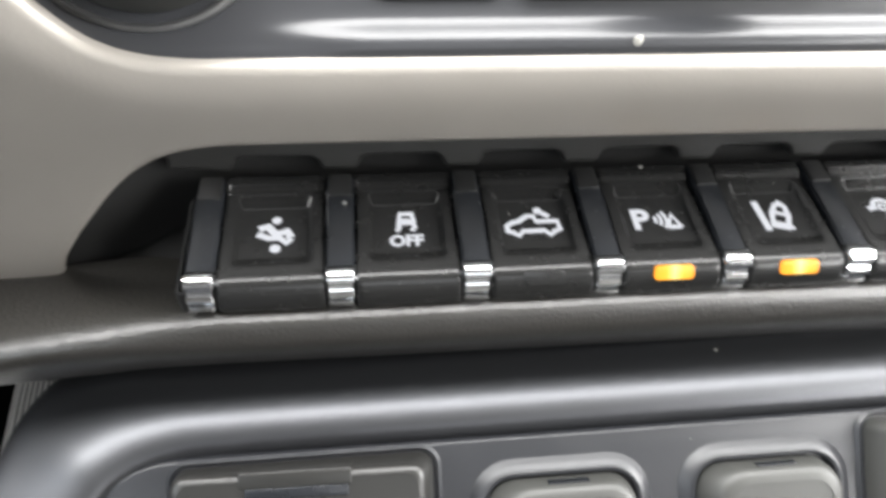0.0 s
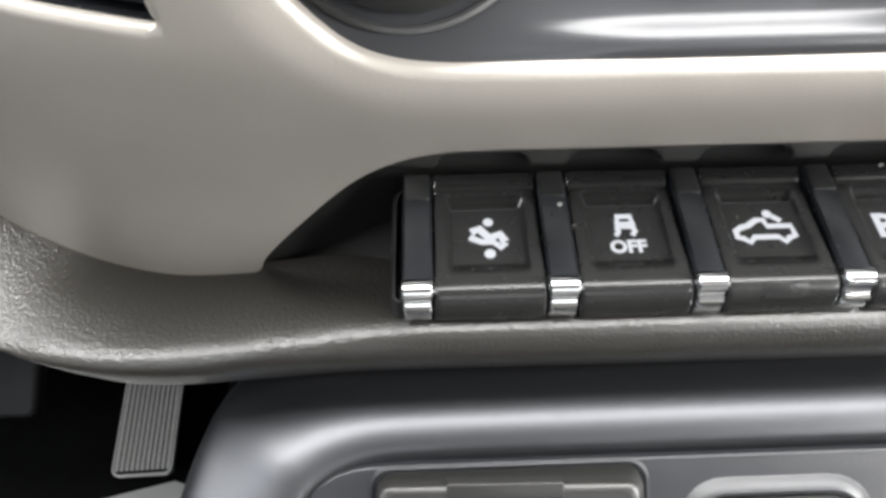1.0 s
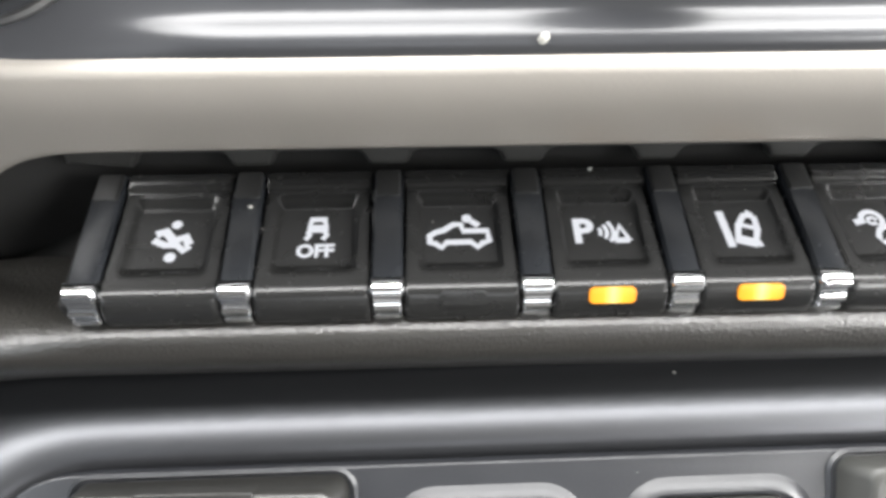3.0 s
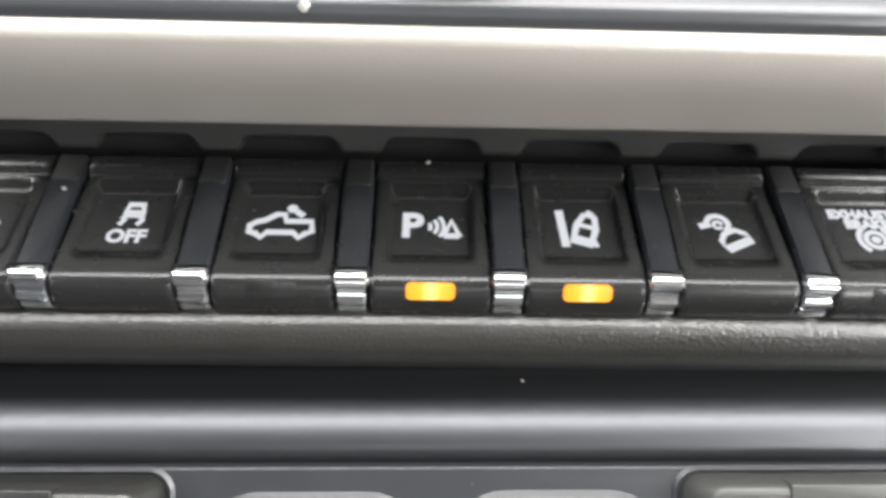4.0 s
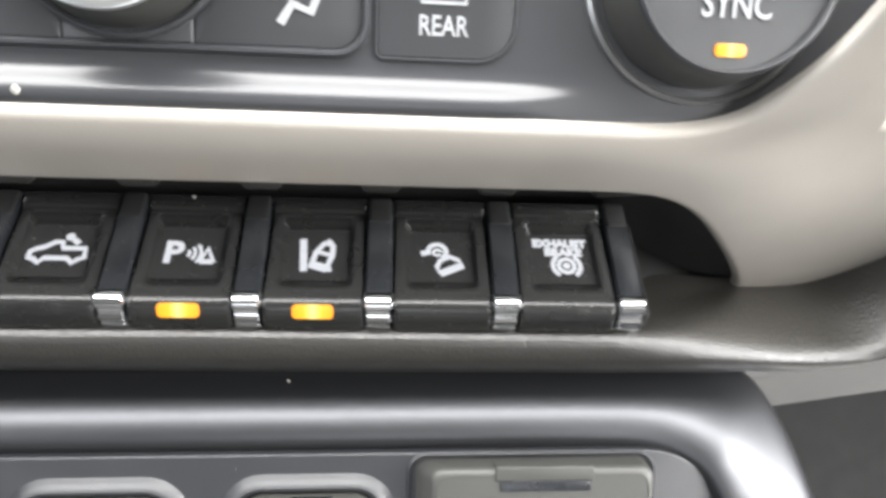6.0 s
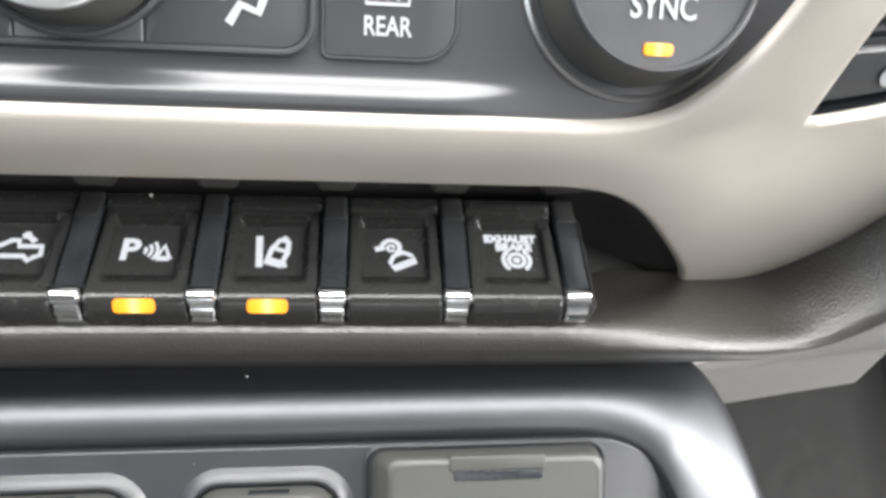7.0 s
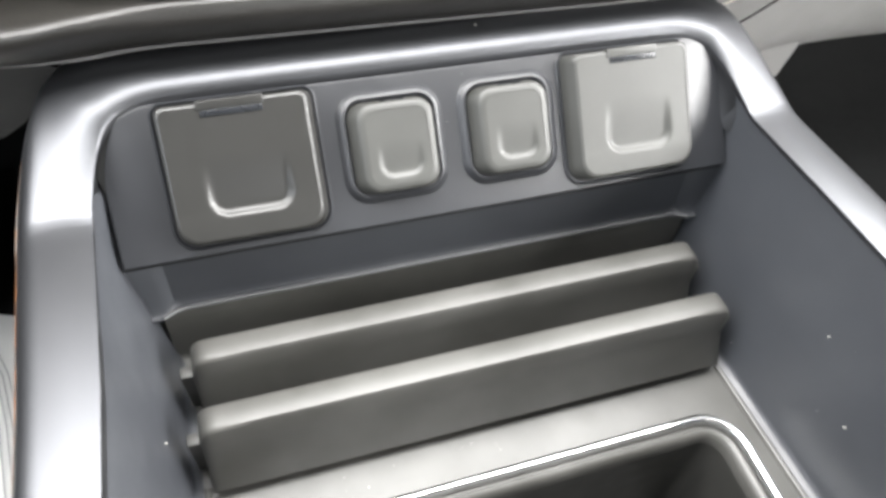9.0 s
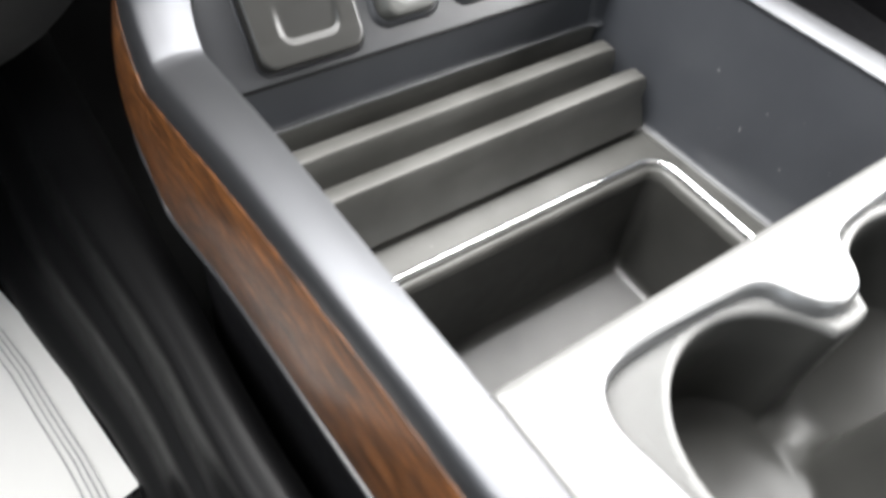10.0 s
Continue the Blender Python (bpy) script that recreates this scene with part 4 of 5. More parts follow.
IN_DRAW, OUT_DRAW = (0, 0.0031, 0.0038, 0.0046, 0.0060, 0.0060), (0, 0.0042, 0.0062, 0.0078, 0.0105, 0.0105)
ins = [rail_run(v, IN_DRAW) for v in chaikin(mirrored(INNER), 2)]
outs = [rail_run(v, OUT_DRAW) for v in chaikin(mirrored(OUTER), 2)]
bm = bmesh.new()
rows, skirts, shade_rows = [], [], []
up = Vector((0, 0, 1))
for i, (a, b) in enumerate(zip(ins, outs)):
    d = (b - a)
    out = Vector((d.x, d.y, 0)).normalized()
    w = d.length
    cut = smooth_step(0.1255, 0.1279, abs(a.x))
    sunk = max(0.0, a.z - (0.4622 + (a.y + 0.0135) * 1.0964))
    flank = smooth_step(0.0, 0.008, sunk) * smooth_step(-0.049, -0.037, a.y) * (a.x > 0)
    row = [a + out * (0.0015 + 0.0025 * cut - (0.0045 + 0.0025 * cut) * flank) - up * (0.014 + max(0.0, sunk - 0.013) * flank), a + out * (0.0004 + 0.0024 * cut) - up * 0.0042, a + out * 0.0010 * cut - up * 0.0024, a + out * 0.0001 - up * 0.0013, a + out * 0.0002 - up * 0.0005]
    hood = min(1.0, max(0.0, (w - 0.020) / 0.009))
    for k in (0.01, 0.025, 0.045, 0.07, 0.10, 0.13, 0.16, 0.19, 0.22, 0.25, 0.28, 0.32, 0.40, 0.52, 0.68, 0.84, 0.95):
        crown = 0.0010 * math.sin(math.pi * k) * (1 - hood) + hood * 0.0046 * math.sin(math.pi * k ** 0.55)
        row.append(a.lerp(b, k) + up * crown)
    fore = smooth_step(-0.20, -0.05, b.y) if abs(b.x) > 0.13 else 0.0
    row += [b - up * 0.0003 + out * 0.0002, b + out * 0.0014 - up * 0.0008, b + out * 0.0028 - up * 0.0020, b + out * 0.0042 - up * 0.0040, b + out * (0.0052 + 0.0005 * fore) - up * 0.0064, b + out * (0.0056 + 0.0014 * fore) - up * (0.0086 + 0.0008 * fore), b + out * (0.0058 + 0.0020 * fore) - up * (0.0096 + 0.0022 * fore)]
    rows.append(row)
    skirts.append((row[-1], out))
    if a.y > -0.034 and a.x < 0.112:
        shade_rows.append([a - out * 0.0003 - up * 0.0011, a - out * 0.0004 - up * 0.0050, a - out * 0.0006 - up * 0.0140])
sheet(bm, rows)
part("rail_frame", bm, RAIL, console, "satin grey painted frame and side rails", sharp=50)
# black sheet before the hood's inner edge, painting the shade in the gap
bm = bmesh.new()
sheet(bm, shade_rows)
part("gap_shade_sheet", bm, TOE_AND_SHADE, console, "black sheet painting the shade under the hood's inner edge")

# wood strip and dark body on the outer sides
for s in (-1, 1):
    sel = [(p, o) for p, o in skirts if p.x * s > 0.118]
    front = [(p, o, float(np.interp(-p.y, (-0.010, 0.03, 0.10, 0.20, 0.30), (0.0095, 0.0030, 0.0014, 0.0030, 0.0036)))) for p, o in sel if p.y < 0.010]
    heights = (0.0002, 0.0006, 0.0030, 0.009, 0.017, 0.026, 0.036, 0.046, 0.056, 0.066, 0.073, 0.0775, 0.0790)
    bm = bmesh.new()
    sheet(bm, [[p - o * 0.0004 - up * 0.0002] + [p + o * (0.0004 + w * h / 0.079 + 0.0046 * math.sin(math.pi * h / 0.079) ** 0.8) - up * h for h in heights] for p, o, w in front])
    part("wood_strip", bm, WOOD, console, "glossy brown walnut-look strip", sharp=60)
    bm = bmesh.new()
    sheet(bm, [[p + o * (w + dw) - up * h for dw, h in ((0.0002, 0.0786), (0.0016, 0.0789), (0.0022, 0.0796), (0.0019, 0.0806), (-0.004, 0.0815))] for p, o, w in front])
    part("strip_edge", bm, CLIMATE, console, "thin grey lower edge of the wood strip")
    bm = bmesh.new()
    sheet(bm, [[p - o * 0.0030 - up * 0.0006, p - o * 0.0035 - up * 0.030, p - o * 0.0035 - up * 0.083, p - o * 0.012 - up * 0.095, p - o * 0.014 - up * 0.14, Vector((p.x - o.x * 0.006, p.y, FLOOR_Z - 0.01))] for p, o in sel])
    part("side_body", bm, DARK, console, "black lower side of the console")

# outlet panel
P0, PUP = Vector((0, -0.0135, 0.4622)), Vector((0, 0.674, 0.739))
PAN = frame_at(P0, PUP)
loop = rrect(-0.1250, 0.1250, -0.0556, 0.0006, (0.0012, 0.0012, 0.020, 0.020), 8)
bm = bmesh.new()
slab(bm, loop, -0.006, 0.0, 0.0007, PAN)
part("outlet_panel", bm, PANEL, console, "blue-grey panel that holds the outlet covers")
# black slab behind the panel, painting the shadow line round it
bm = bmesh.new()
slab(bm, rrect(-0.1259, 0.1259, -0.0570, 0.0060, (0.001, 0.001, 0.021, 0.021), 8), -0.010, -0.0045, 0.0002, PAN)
part("gap_shade_slab", bm, TOE_AND_SHADE, console, "black slab painting the shadow gap behind the outlet panel")
# wall under the panel, back step and slot floor
bm = bmesh.new()
prof = [(-0.0415, 0.4200), (-0.0436, 0.4172), (-0.0445, 0.4100), (-0.0455, 0.3990), (-0.0466, 0.3930), (-0.0474, 0.3902), (-0.0480, 0.3894), (-0.0488, 0.3891), (-0.0496, 0.3890), (-0.0498, 0.3880)]
xs = [(-0.1260, -0.004), (-0.1180, -0.0035), (-0.1150, -0.0020), (-0.1135, 0.0)] + [(x, 0) for x in np.linspace(-0.11, 0.11, 12)] + [(0.1135, 0.0), (0.1150, -0.0020), (0.1180, -0.0035), (0.1260, -0.004)]
sheet(bm, [[(x, y + dy, z) for y, z in prof] for x, dy in xs])
part("front_wall", bm, WALL, console, "dark wall below the outlet panel", sharp=50)
bm = bmesh.new()
prof = [(-0.0492, 0.3884), (-0.0498, 0.3884), (-0.0502, 0.3876), (-0.0507, 0.3800), (-0.0514, 0.3680), (-0.0522, 0.3590), (-0.0530, 0.3572), (-0.0546, 0.3562), (-0.076, 0.3556)]
sheet(bm, [[(x, y, z) for y, z in prof] for x in np.linspace(-0.119, 0.119, 9)])
part("slot_back", bm, RUBBER, console, "dark rubber back of the divider slots", sharp=50)
# the lip's pale colour paints the light caught along the step's edge
bm = bmesh.new()
tube(bm, [(x, -0.0498 - 0.0030 * max(0.0, abs(x) - 0.112) / 0.006, 0.3890) for x in np.linspace(-0.118, 0.118, 60)], 0.0009, 10)
part("step_lip", bm, LIP_GLINT, console, "thin rounded lip along the step, its highlight put into a pale colour")


def floor_z(y):
    return 0.3550 + max(0.0, -y - 0.113) * 0.05


# side walls of the tray, from under the inner edge of the frame
inner_x, inner_y, inner_z = zip(*[(x, -y, z) for x, y, z in INNER[2:]])
for s in (-1, 1):
    bm = bmesh.new()
    rows = []
    for y in list(np.linspace(-0.024, -0.056, 11)) + list(np.linspace(-0.062, -0.50, 36)):
        top = rail_run(Vector((s * float(np.interp(-y, inner_y, inner_x)), y, float(np.interp(-y, inner_y, inner_z)))), IN_DRAW)
        xt, zt = abs(top.x) + 0.0012, top.z - 0.0020
        fz = floor_z(y)
        xb = 0.1185 + max(0, -y - 0.11) * 0.05
        row = [Vector((s * (xt + (xb - xt) * k ** 1.15), y, zt + (fz + 0.004 - zt) * k)) for k in np.linspace(0, 1, 9)]
        row += [Vector((s * (xb - 0.0006), y, fz + 0.0022)), Vector((s * (xb - 0.0018), y, fz + 0.0008)), Vector((s * (xb - 0.004), y, fz + 0.0002))]
        rows.append(row)
    sheet(bm, rows)
    part("tray_wall", bm, WALL, console, "dark blue-grey tray side wall")

# tray floor with the opening of the bin
BX0, BX1, BY0, BY1 = -0.1005, 0.1055, -0.300, -0.1362
bin_loop = rrect(BX0, BX1, BY0, BY1, 0.017, 8)
bm = bmesh.new()
plate(bm, [Vector(p) for p in ((-0.128, -0.34), (0.128, -0.34), (0.124, -0.055), (-0.124, -0.055))], [inset(bin_loop, 0.001)], lambda a, b, s: Vector((a, b, floor_z(b) - s)), step=0.008, rim=0.0015, depth=0.0015, soft=[1])
part("tray_floor", bm, RUBBER, console, "warm grey tray floor")
for s in (-1, 1):
    bm = bmesh.new()
    rows = []
    for y in np.linspace(-0.112, -0.30, 16):
        xb = 0.1165 + max(0, -y - 0.11) * 0.05
        rows.append([Vector((s * (xb + dx), y, floor_z(y) + dz)) for dx, dz in ((-0.0050, 0.0), (-0.0045, 0.0012), (-0.0035, 0.0016), (-0.0025, 0.0012), (-0.0020, 0.0002))])
    sheet(bm, rows)
    part("floor_bead", bm, RUBBER, console)

# slotted dividers
for yc, zt, yb in ((-0.0735, 0.3942, -0.0860), (-0.1015, 0.3938, -0.1165)):
    rib = thing("tray_divider", "warm grey upright divider standing across the tray", "divider", "tray dividers")
    leaning(rib)
    bm = bmesh.new()
    sec = [(yc + 0.0064, 0.3552), (yc + 0.0059, zt - 0.0036), (yc + 0.0055, zt - 0.0017), (yc + 0.0043, zt - 0.0008), (yc - 0.0026, zt - 0.0003), (yc - 0.0042, zt - 0.0004), (yc - 0.0053, zt - 0.0019), (yc - 0.0060, zt - 0.012), (yb, 0.3612), (yb + 0.0008, 0.3600), (yb + 0.0050, 0.3598), (yb + 0.0060, 0.3552)]
    xs = []
    for x, dz, dy in ((-0.1105, 0.0085, 0.003), (-0.1098, 0.0045, 0.001), (-0.1082, 0.0018, 0.0), (-0.1060, 0.0004, 0), (-0.1030, 0, 0)):
        xs.append((x, dz, dy))
    xs += [(x, 0, 0) for x in np.linspace(-0.09, 0.09, 8)]
    xs += [(-x, dz, dy) for x, dz, dy in xs[:5][::-1]]
    rows = [[Vector((x, y, z - (dz if 0 < j < 8 else 0))) for j, (y, z) in enumerate(sec)] for x, dz, dy in xs]
    first = [Vector((p.x, yc, p.z)) for p in rows[0]]
    last = [Vector((p.x, yc, p.z)) for p in rows[-1]]
    sheet(bm, [first] + rows + [last])
    part("divider_blade", bm, RUBBER, rib, sharp=50)
    for s in (-1, 1):
        bm = bmesh.new()
        x0, x1 = sorted((s * 0.1085, s * 0.1155))
        box(bm, x0, x1, yc - 0.0030, yc + 0.0022, 0.3555, zt - 0.0130, 0.0008)
        part("end_tab", bm, RUBBER, rib)

# rubber bin with its chrome rim
bin_box = thing("storage_bin", "deep dark rubber storage bin with a chrome rim", "storage bin")
leaning(bin_box)
bm = bmesh.new()


def ring3(d, h):
    return [Vector((p.x, p.y, floor_z(p.y) + h)) for p in inset(bin_loop, d)]


sheet(bm, [ring3(d, h) for d, h in ((-0.0022, -0.0005), (-0.0022, 0.0006), (-0.0015, 0.0015), (-0.0005, 0.0020), (0.0004, 0.0020), (0.0012, 0.0014), (0.0018, 0.0004), (0.0022, -0.0012))], closed=True)
part("chrome_rim", bm, CHROME, bin_box, "polished chrome rim")
bm = bmesh.new()
sheet(bm, [ring3(d, h) for d, h in ((0.0019, -0.0010), (0.0025, -0.0022), (0.0032, -0.0022), (0.0037, -0.0008), (0.0045, 0.0000), (0.0056, -0.0002), (0.0066, -0.0010), (0.0078, -0.0028), (0.0084, -0.0070))], closed=True)
part("inner_lip", bm, RUBBER, bin_box)
bm = bmesh.new()
low = [Vector((p.x * 1.005, p.y * 0.97 - 0.008, 0.274)) for p in inset(bin_loop, 0.0125)]
mid_l = [Vector((a.x * 0.1 + b.x * 0.9, a.y * 0.1 + b.y * 0.9, 0.281)) for a, b in zip(ring3(0.0084, -0.007), low)]
bot = [Vector((p.x * 0.95, (p.y + 0.22) * 0.93 - 0.22, 0.271)) for p in low]
vs = sheet(bm, [ring3(0.0084, -0.0068), ring3(0.0090, -0.020), mid_l, low, bot], closed=True)
bm.faces.new(vs[-1])
part("bin_liner", bm, BIN, bin_box, "dark rubber liner", sharp=70)

# cup holder top behind the tray
CZ, CX = 0.4610, 0.0060
cups = thing("cup_holder", "silver cup holder top with two linked wells", "cup holder")
leaning(cups)


def cup_z(y):
    return CZ + (-y - 0.25) * 0.054


left_c = [(-0.0482 + 0.0415 * math.cos(radians(a)), -0.2975 + 0.0415 * math.sin(radians(a))) for a in np.linspace(22, 338, 44)]
right_c = [(-x, y) for x, y in left_c][::-1]
well_loop = [Vector(p) for p in left_c] + [Vector((-0.004, -0.3115)), Vector((0, -0.3110)), Vector((0.004, -0.3115))] + [Vector(p) for p in right_c] + [Vector((0.004, -0.2828)), Vector((0, -0.2832)), Vector((-0.004, -0.2828))]
area = sum(p.x * q.y - q.x * p.y for p, q in zip(well_loop, well_loop[1:] + well_loop[:1]))
if area < 0:
    well_loop = well_loop[::-1]
well_loop = [Vector((p.x + CX, p.y)) for p in well_loop]
TRIM = [(0.0000, -0.2738), (0.0080, -0.2730), (0.0145, -0.2650), (0.0180, -0.2570), (0.0240, -0.2520), (0.0400, -0.2500), (0.0700, -0.2486), (0.0875, -0.2488), (0.0980, -0.2530), (0.1035, -0.2610), (0.1050, -0.2700), (0.1020, -0.2890), (0.1000, -0.3350)]
def evenly(pts, n):
    """The path redrawn with n points at even steps."""
    run = [0.0]
    for a, b in zip(pts, pts[1:]):
        run.append(run[-1] + (b - a).length)
    at = np.linspace(0, run[-1], n)
    return [Vector((float(x), float(y))) for x, y in zip(np.interp(at, run, [p.x for p in pts]), np.interp(at, run, [p.y for p in pts]))]


trim_path = evenly([Vector((p.x + CX, p.y)) for p in chaikin([Vector((x, y, 0)) for x, y in mirrored(TRIM)], 4)], 140)
insert_loop = trim_path[::-1]
insert_loop = insert_loop if sum(p.x * q.y - q.x * p.y for p, q in zip(insert_loop, insert_loop[1:] + insert_loop[:1])) > 0 else insert_loop[::-1]
top_outer = [Vector(p) for p in ((-0.1230, -0.50), (0.1290, -0.50), (0.1290, -0.2370), (-0.1230, -0.2370))]
bm = bmesh.new()
plate(bm, top_outer, [insert_loop], lambda a, b, s: Vector((a, b, cup_z(b) - s)), step=0.006, rim=0.0070, depth=0.0080, soft=[0])
part("holder_top", bm, SILVER, cups, "bright silver painted top")
bm = bmesh.new()
sheet(bm, [[(x, y, z) for y, z in ((-0.2370, cup_z(-0.2370) - 0.0075), (-0.2376, 0.436), (-0.2400, 0.405), (-0.252, 0.352), (-0.260, 0.27))] for x in np.linspace(-0.1245, 0.1285, 9)])
part("holder_front", bm, SILVER, cups)
bm = bmesh.new()
plate(bm, insert_loop, [well_loop], lambda a, b, s: Vector((a, b, cup_z(b) - 0.0062 - s)), step=0.005, rim=0.0028, depth=0.0030, soft=[1])
part("textured_insert", bm, INSERT, cups, "finely ribbed silver insert round the wells")
bm = bmesh.new()
ribbed, holed = inset(insert_loop, 0.0015), inset(well_loop, -0.0035)
for x in np.arange(-0.112, 0.1125, 0.0016):
    ys_ = list(np.linspace(-0.334, -0.246, 90))
    pts = np.array([(x, y) for y in ys_])
    ok = inside(ribbed, pts) & ~inside(holed, pts)
    run = []
    for y, k in list(zip(ys_, ok)) + [(0, False)]:
        if k:
            run.append(y)
        else:
            if len(run) > 1:
                (y0, z0), (y1, z1) = ((v, cup_z(v) - 0.00615) for v in (run[0], run[-1]))
                sheet(bm, [[(x - 0.0005, y0, z0), (x - 0.0005, y1, z1)], [(x, y0, z0 + 0.0004), (x, y1, z1 + 0.0004)], [(x + 0.0005, y0, z0), (x + 0.0005, y1, z1)]])
            run = []
tagged(part("insert_ribs", bm, INSERT, cups, "fine raised ribs on the insert"), kind="stuff")
bm = bmesh.new()
rows = []
for i, p in enumerate(trim_path):
    a, b = trim_path[max(i - 1, 0)], trim_path[min(i + 1, len(trim_path) - 1)]
    d = (b - a).normalized()
    q = Vector((-d.y, d.x))
    rows.append([Vector((*(p + q * o), cup_z(p.y) + h)) for o, h in ((-0.0034, -0.0066), (-0.0028, -0.0036), (-0.0020, -0.0010), (-0.0010, 0.0002), (0.0004, 0.0006), (0.0016, 0.0003), (0.0022, -0.0010))])
sheet(bm, rows)
part("chrome_line", bm, CUP_LINE, cups, "grey chrome line round the insert")
bm = bmesh.new()


def well_ring(d, h):
    return [Vector((p.x, p.y, cup_z(p.y) + h)) for p in inset(well_loop, d)]


vs = sheet(bm, [well_ring(0.0, -0.0090), well_ring(0.0006, -0.0105), well_ring(0.0012, -0.030), well_ring(0.0030, -0.065), well_ring(0.0060, -0.070)], closed=True)
bm.faces.new(vs[-1])
part("well_liner", bm, WELL, cups, "dark rubber cup wells", sharp=70)

# outlet covers


def dished_face(bm, loop, m, x0, x1, yb, height, top, depth, lip):
    """A lid's face that sinks towards a curved finger lip near its lower edge."""
    r = min(0.0075, (x1 - x0) * 0.32)

    def dent(a, b):
        sx, sy = min(a - x0, x1 - a), b - yb
        within = r - math.hypot(r - sx, r - sy) if sx < r and sy < r else min(sx, sy)
        return depth * smooth_step(0.0, lip, within) * (1 - smooth_step(0.0, height, sy)) + 0.0002 * smooth_step(0.0, 0.004, sy)
    plate(bm, loop, [], lambda a, b, s: m @ Vector((a, b, top - dent(a, b))), step=0.0009, rim=0.0006, depth=0.0)


def outlet_cover(x0, x1, yt, yb, slot, label, ajar=0.0, mat=COVER, flare=(0.001, 0.001)):
    base = PAN @ Matrix.Translation((x0, 0, 0)) @ pose(0, 0, 0, 0, -ajar, 0) @ Matrix.Translation((-x0, 0, 0))
    c = thing("power_outlet_cover", label, "outlet cover", "outlet covers")
    leaning(c)
    corners = (0.0070, 0.0070, 0.0030, 0.0030)

    def lid_loop(k, d):
        return rrect(x0 - flare[0] * k + d, x1 + flare[1] * k - d, yb - 0.0009 * k + d, yt - d, corners, 6)
    bm = bmesh.new()
    rings(bm, [(lid_loop(1.0, 0.0), -0.004), (lid_loop(0.8, 0.0), 0.0012), (lid_loop(0.35, 0.0), 0.0040), (lid_loop(0.0, 0.0001), 0.0056), (lid_loop(0, 0.0004), 0.0062), (lid_loop(0, 0.0009), 0.0066), (lid_loop(0, 0.0016), 0.0068)], base, cap=False)
    lid = part("hinged_lid", bm, mat, c, "", sharp=60)
    bm = bmesh.new()
    dished_face(bm, lid_loop(0, 0.0016), base, x0 + 0.0120, x1 - 0.0092, yb + 0.0085, 0.0230, 0.0068, 0.0021, 0.0030)
    part("lid_face", bm, mat, lid, "shallow dished face with a curved finger lip", sharp=75)
    bm = bmesh.new()
    slab(bm, rrect(slot[0], slot[1], yt - 0.0052, yt - 0.0030, 0.0003), 0.0060, 0.0070, 0.0002, base)
    part("hinge_slot", bm, FIN_BLACK, lid, "dark narrow hinge slot")
    bm = bmesh.new()
    slab(bm, rrect(slot[0] - 0.0012, slot[1] + 0.0006, yt - 0.0029, yt + 0.0004, 0.0004), 0.0030, 0.00705, 0.0003, base)
    part("hinge_ledge", bm, mat, lid, "narrow raised ledge above the slot")
    bm = bmesh.new()
    loop = lid_loop(1.0, 0.0)
    rings(bm, [(inset(loop, -0.0018), 0.0002), (inset(loop, -0.0011), 0.0009), (inset(loop, -0.0004), 0.0003)], PAN, cap=False)
    part("base_lip", bm, PANEL, c)


# the first lid's dimmer light is painted in by the darker copy
outlet_cover(-0.1035, -0.0510, -0.0010, -0.0505, (-0.0880, -0.0668), "warm grey hinged power outlet cover, its shade put into a darker colour", 3.0, COVER_SHADED, (0.0006, 0.0016))
outlet_cover(0.0532, 0.1047, -0.0010, -0.0512, (0.0690, 0.0896), "warm grey hinged power outlet cover on the console panel", 0.0, COVER, (0.0034, 0.0004))


def usb_cover(x0, x1, yt, yb):
    c = thing("usb_port_cover", "small square warm grey port cover in a raised surround", "port cover", "port covers")
    leaning(c)

    def cap_loop(k, d):
        return rrect(x0 - 0.0028 * k + d, x1 + 0.0006 * k - d, yb - 0.0006 * k + d, yt + 0.0004 * k - d, max(0.0064 - d * 0.6, 0.002), 7)

    def ring_in(d):
        return rrect(x0 - 0.0046 + d, x1 + 0.0026 - d, yb - 0.0018 + d, yt + 0.0026 - d, max(0.0078 - d, 0.003), 7)
    bm = bmesh.new()
    rings(bm, [(ring_in(-0.0024), -0.0002), (ring_in(-0.0014), 0.0006), (ring_in(-0.0004), 0.0016), (ring_in(0.0006), 0.0020), (ring_in(0.0013), 0.0017), (ring_in(0.0017), 0.0006)], PAN, cap=False)
    part("raised_surround", bm, PANEL, c)
    bm = bmesh.new()
    rings(bm, [(cap_loop(1.0, -0.0002), -0.001), (cap_loop(0.9, 0.0), 0.0014), (cap_loop(0.35, 0.0), 0.0040), (cap_loop(0.0, 0.0002), 0.0054), (cap_loop(0, 0.0008), 0.0061), (cap_loop(0, 0.0018), 0.0065), (cap_loop(0, 0.0030), 0.0067)], PAN, cap=False)
    cap = part("port_cap", bm, COVER, c, "", sharp=60)
    bm = bmesh.new()
    dished_face(bm, cap_loop(0, 0.0030), PAN, x0 + 0.0064, x1 - 0.0056, yb + 0.0050, 0.0150, 0.0067, 0.0014, 0.0020)
    part("cap_face", bm, COVER, cap, "shallow dished face with a curved finger lip", sharp=75)
    bm = bmesh.new()
    box(bm, -0.0045, 0.0045, -0.0006, 0.0006, -0.001, 0.001)
    bmesh.ops.transform(bm, matrix=PAN @ Matrix.Translation(((x0 + x1) / 2, yt - 0.0002, 0.0036)), verts=bm.verts)
    part("hinge_tab", bm, FIN_BLACK, cap)


usb_cover(-0.0352, -0.0055, -0.0090, -0.0428)
usb_cover(0.0122, 0.0412, -0.0088, -0.0428)


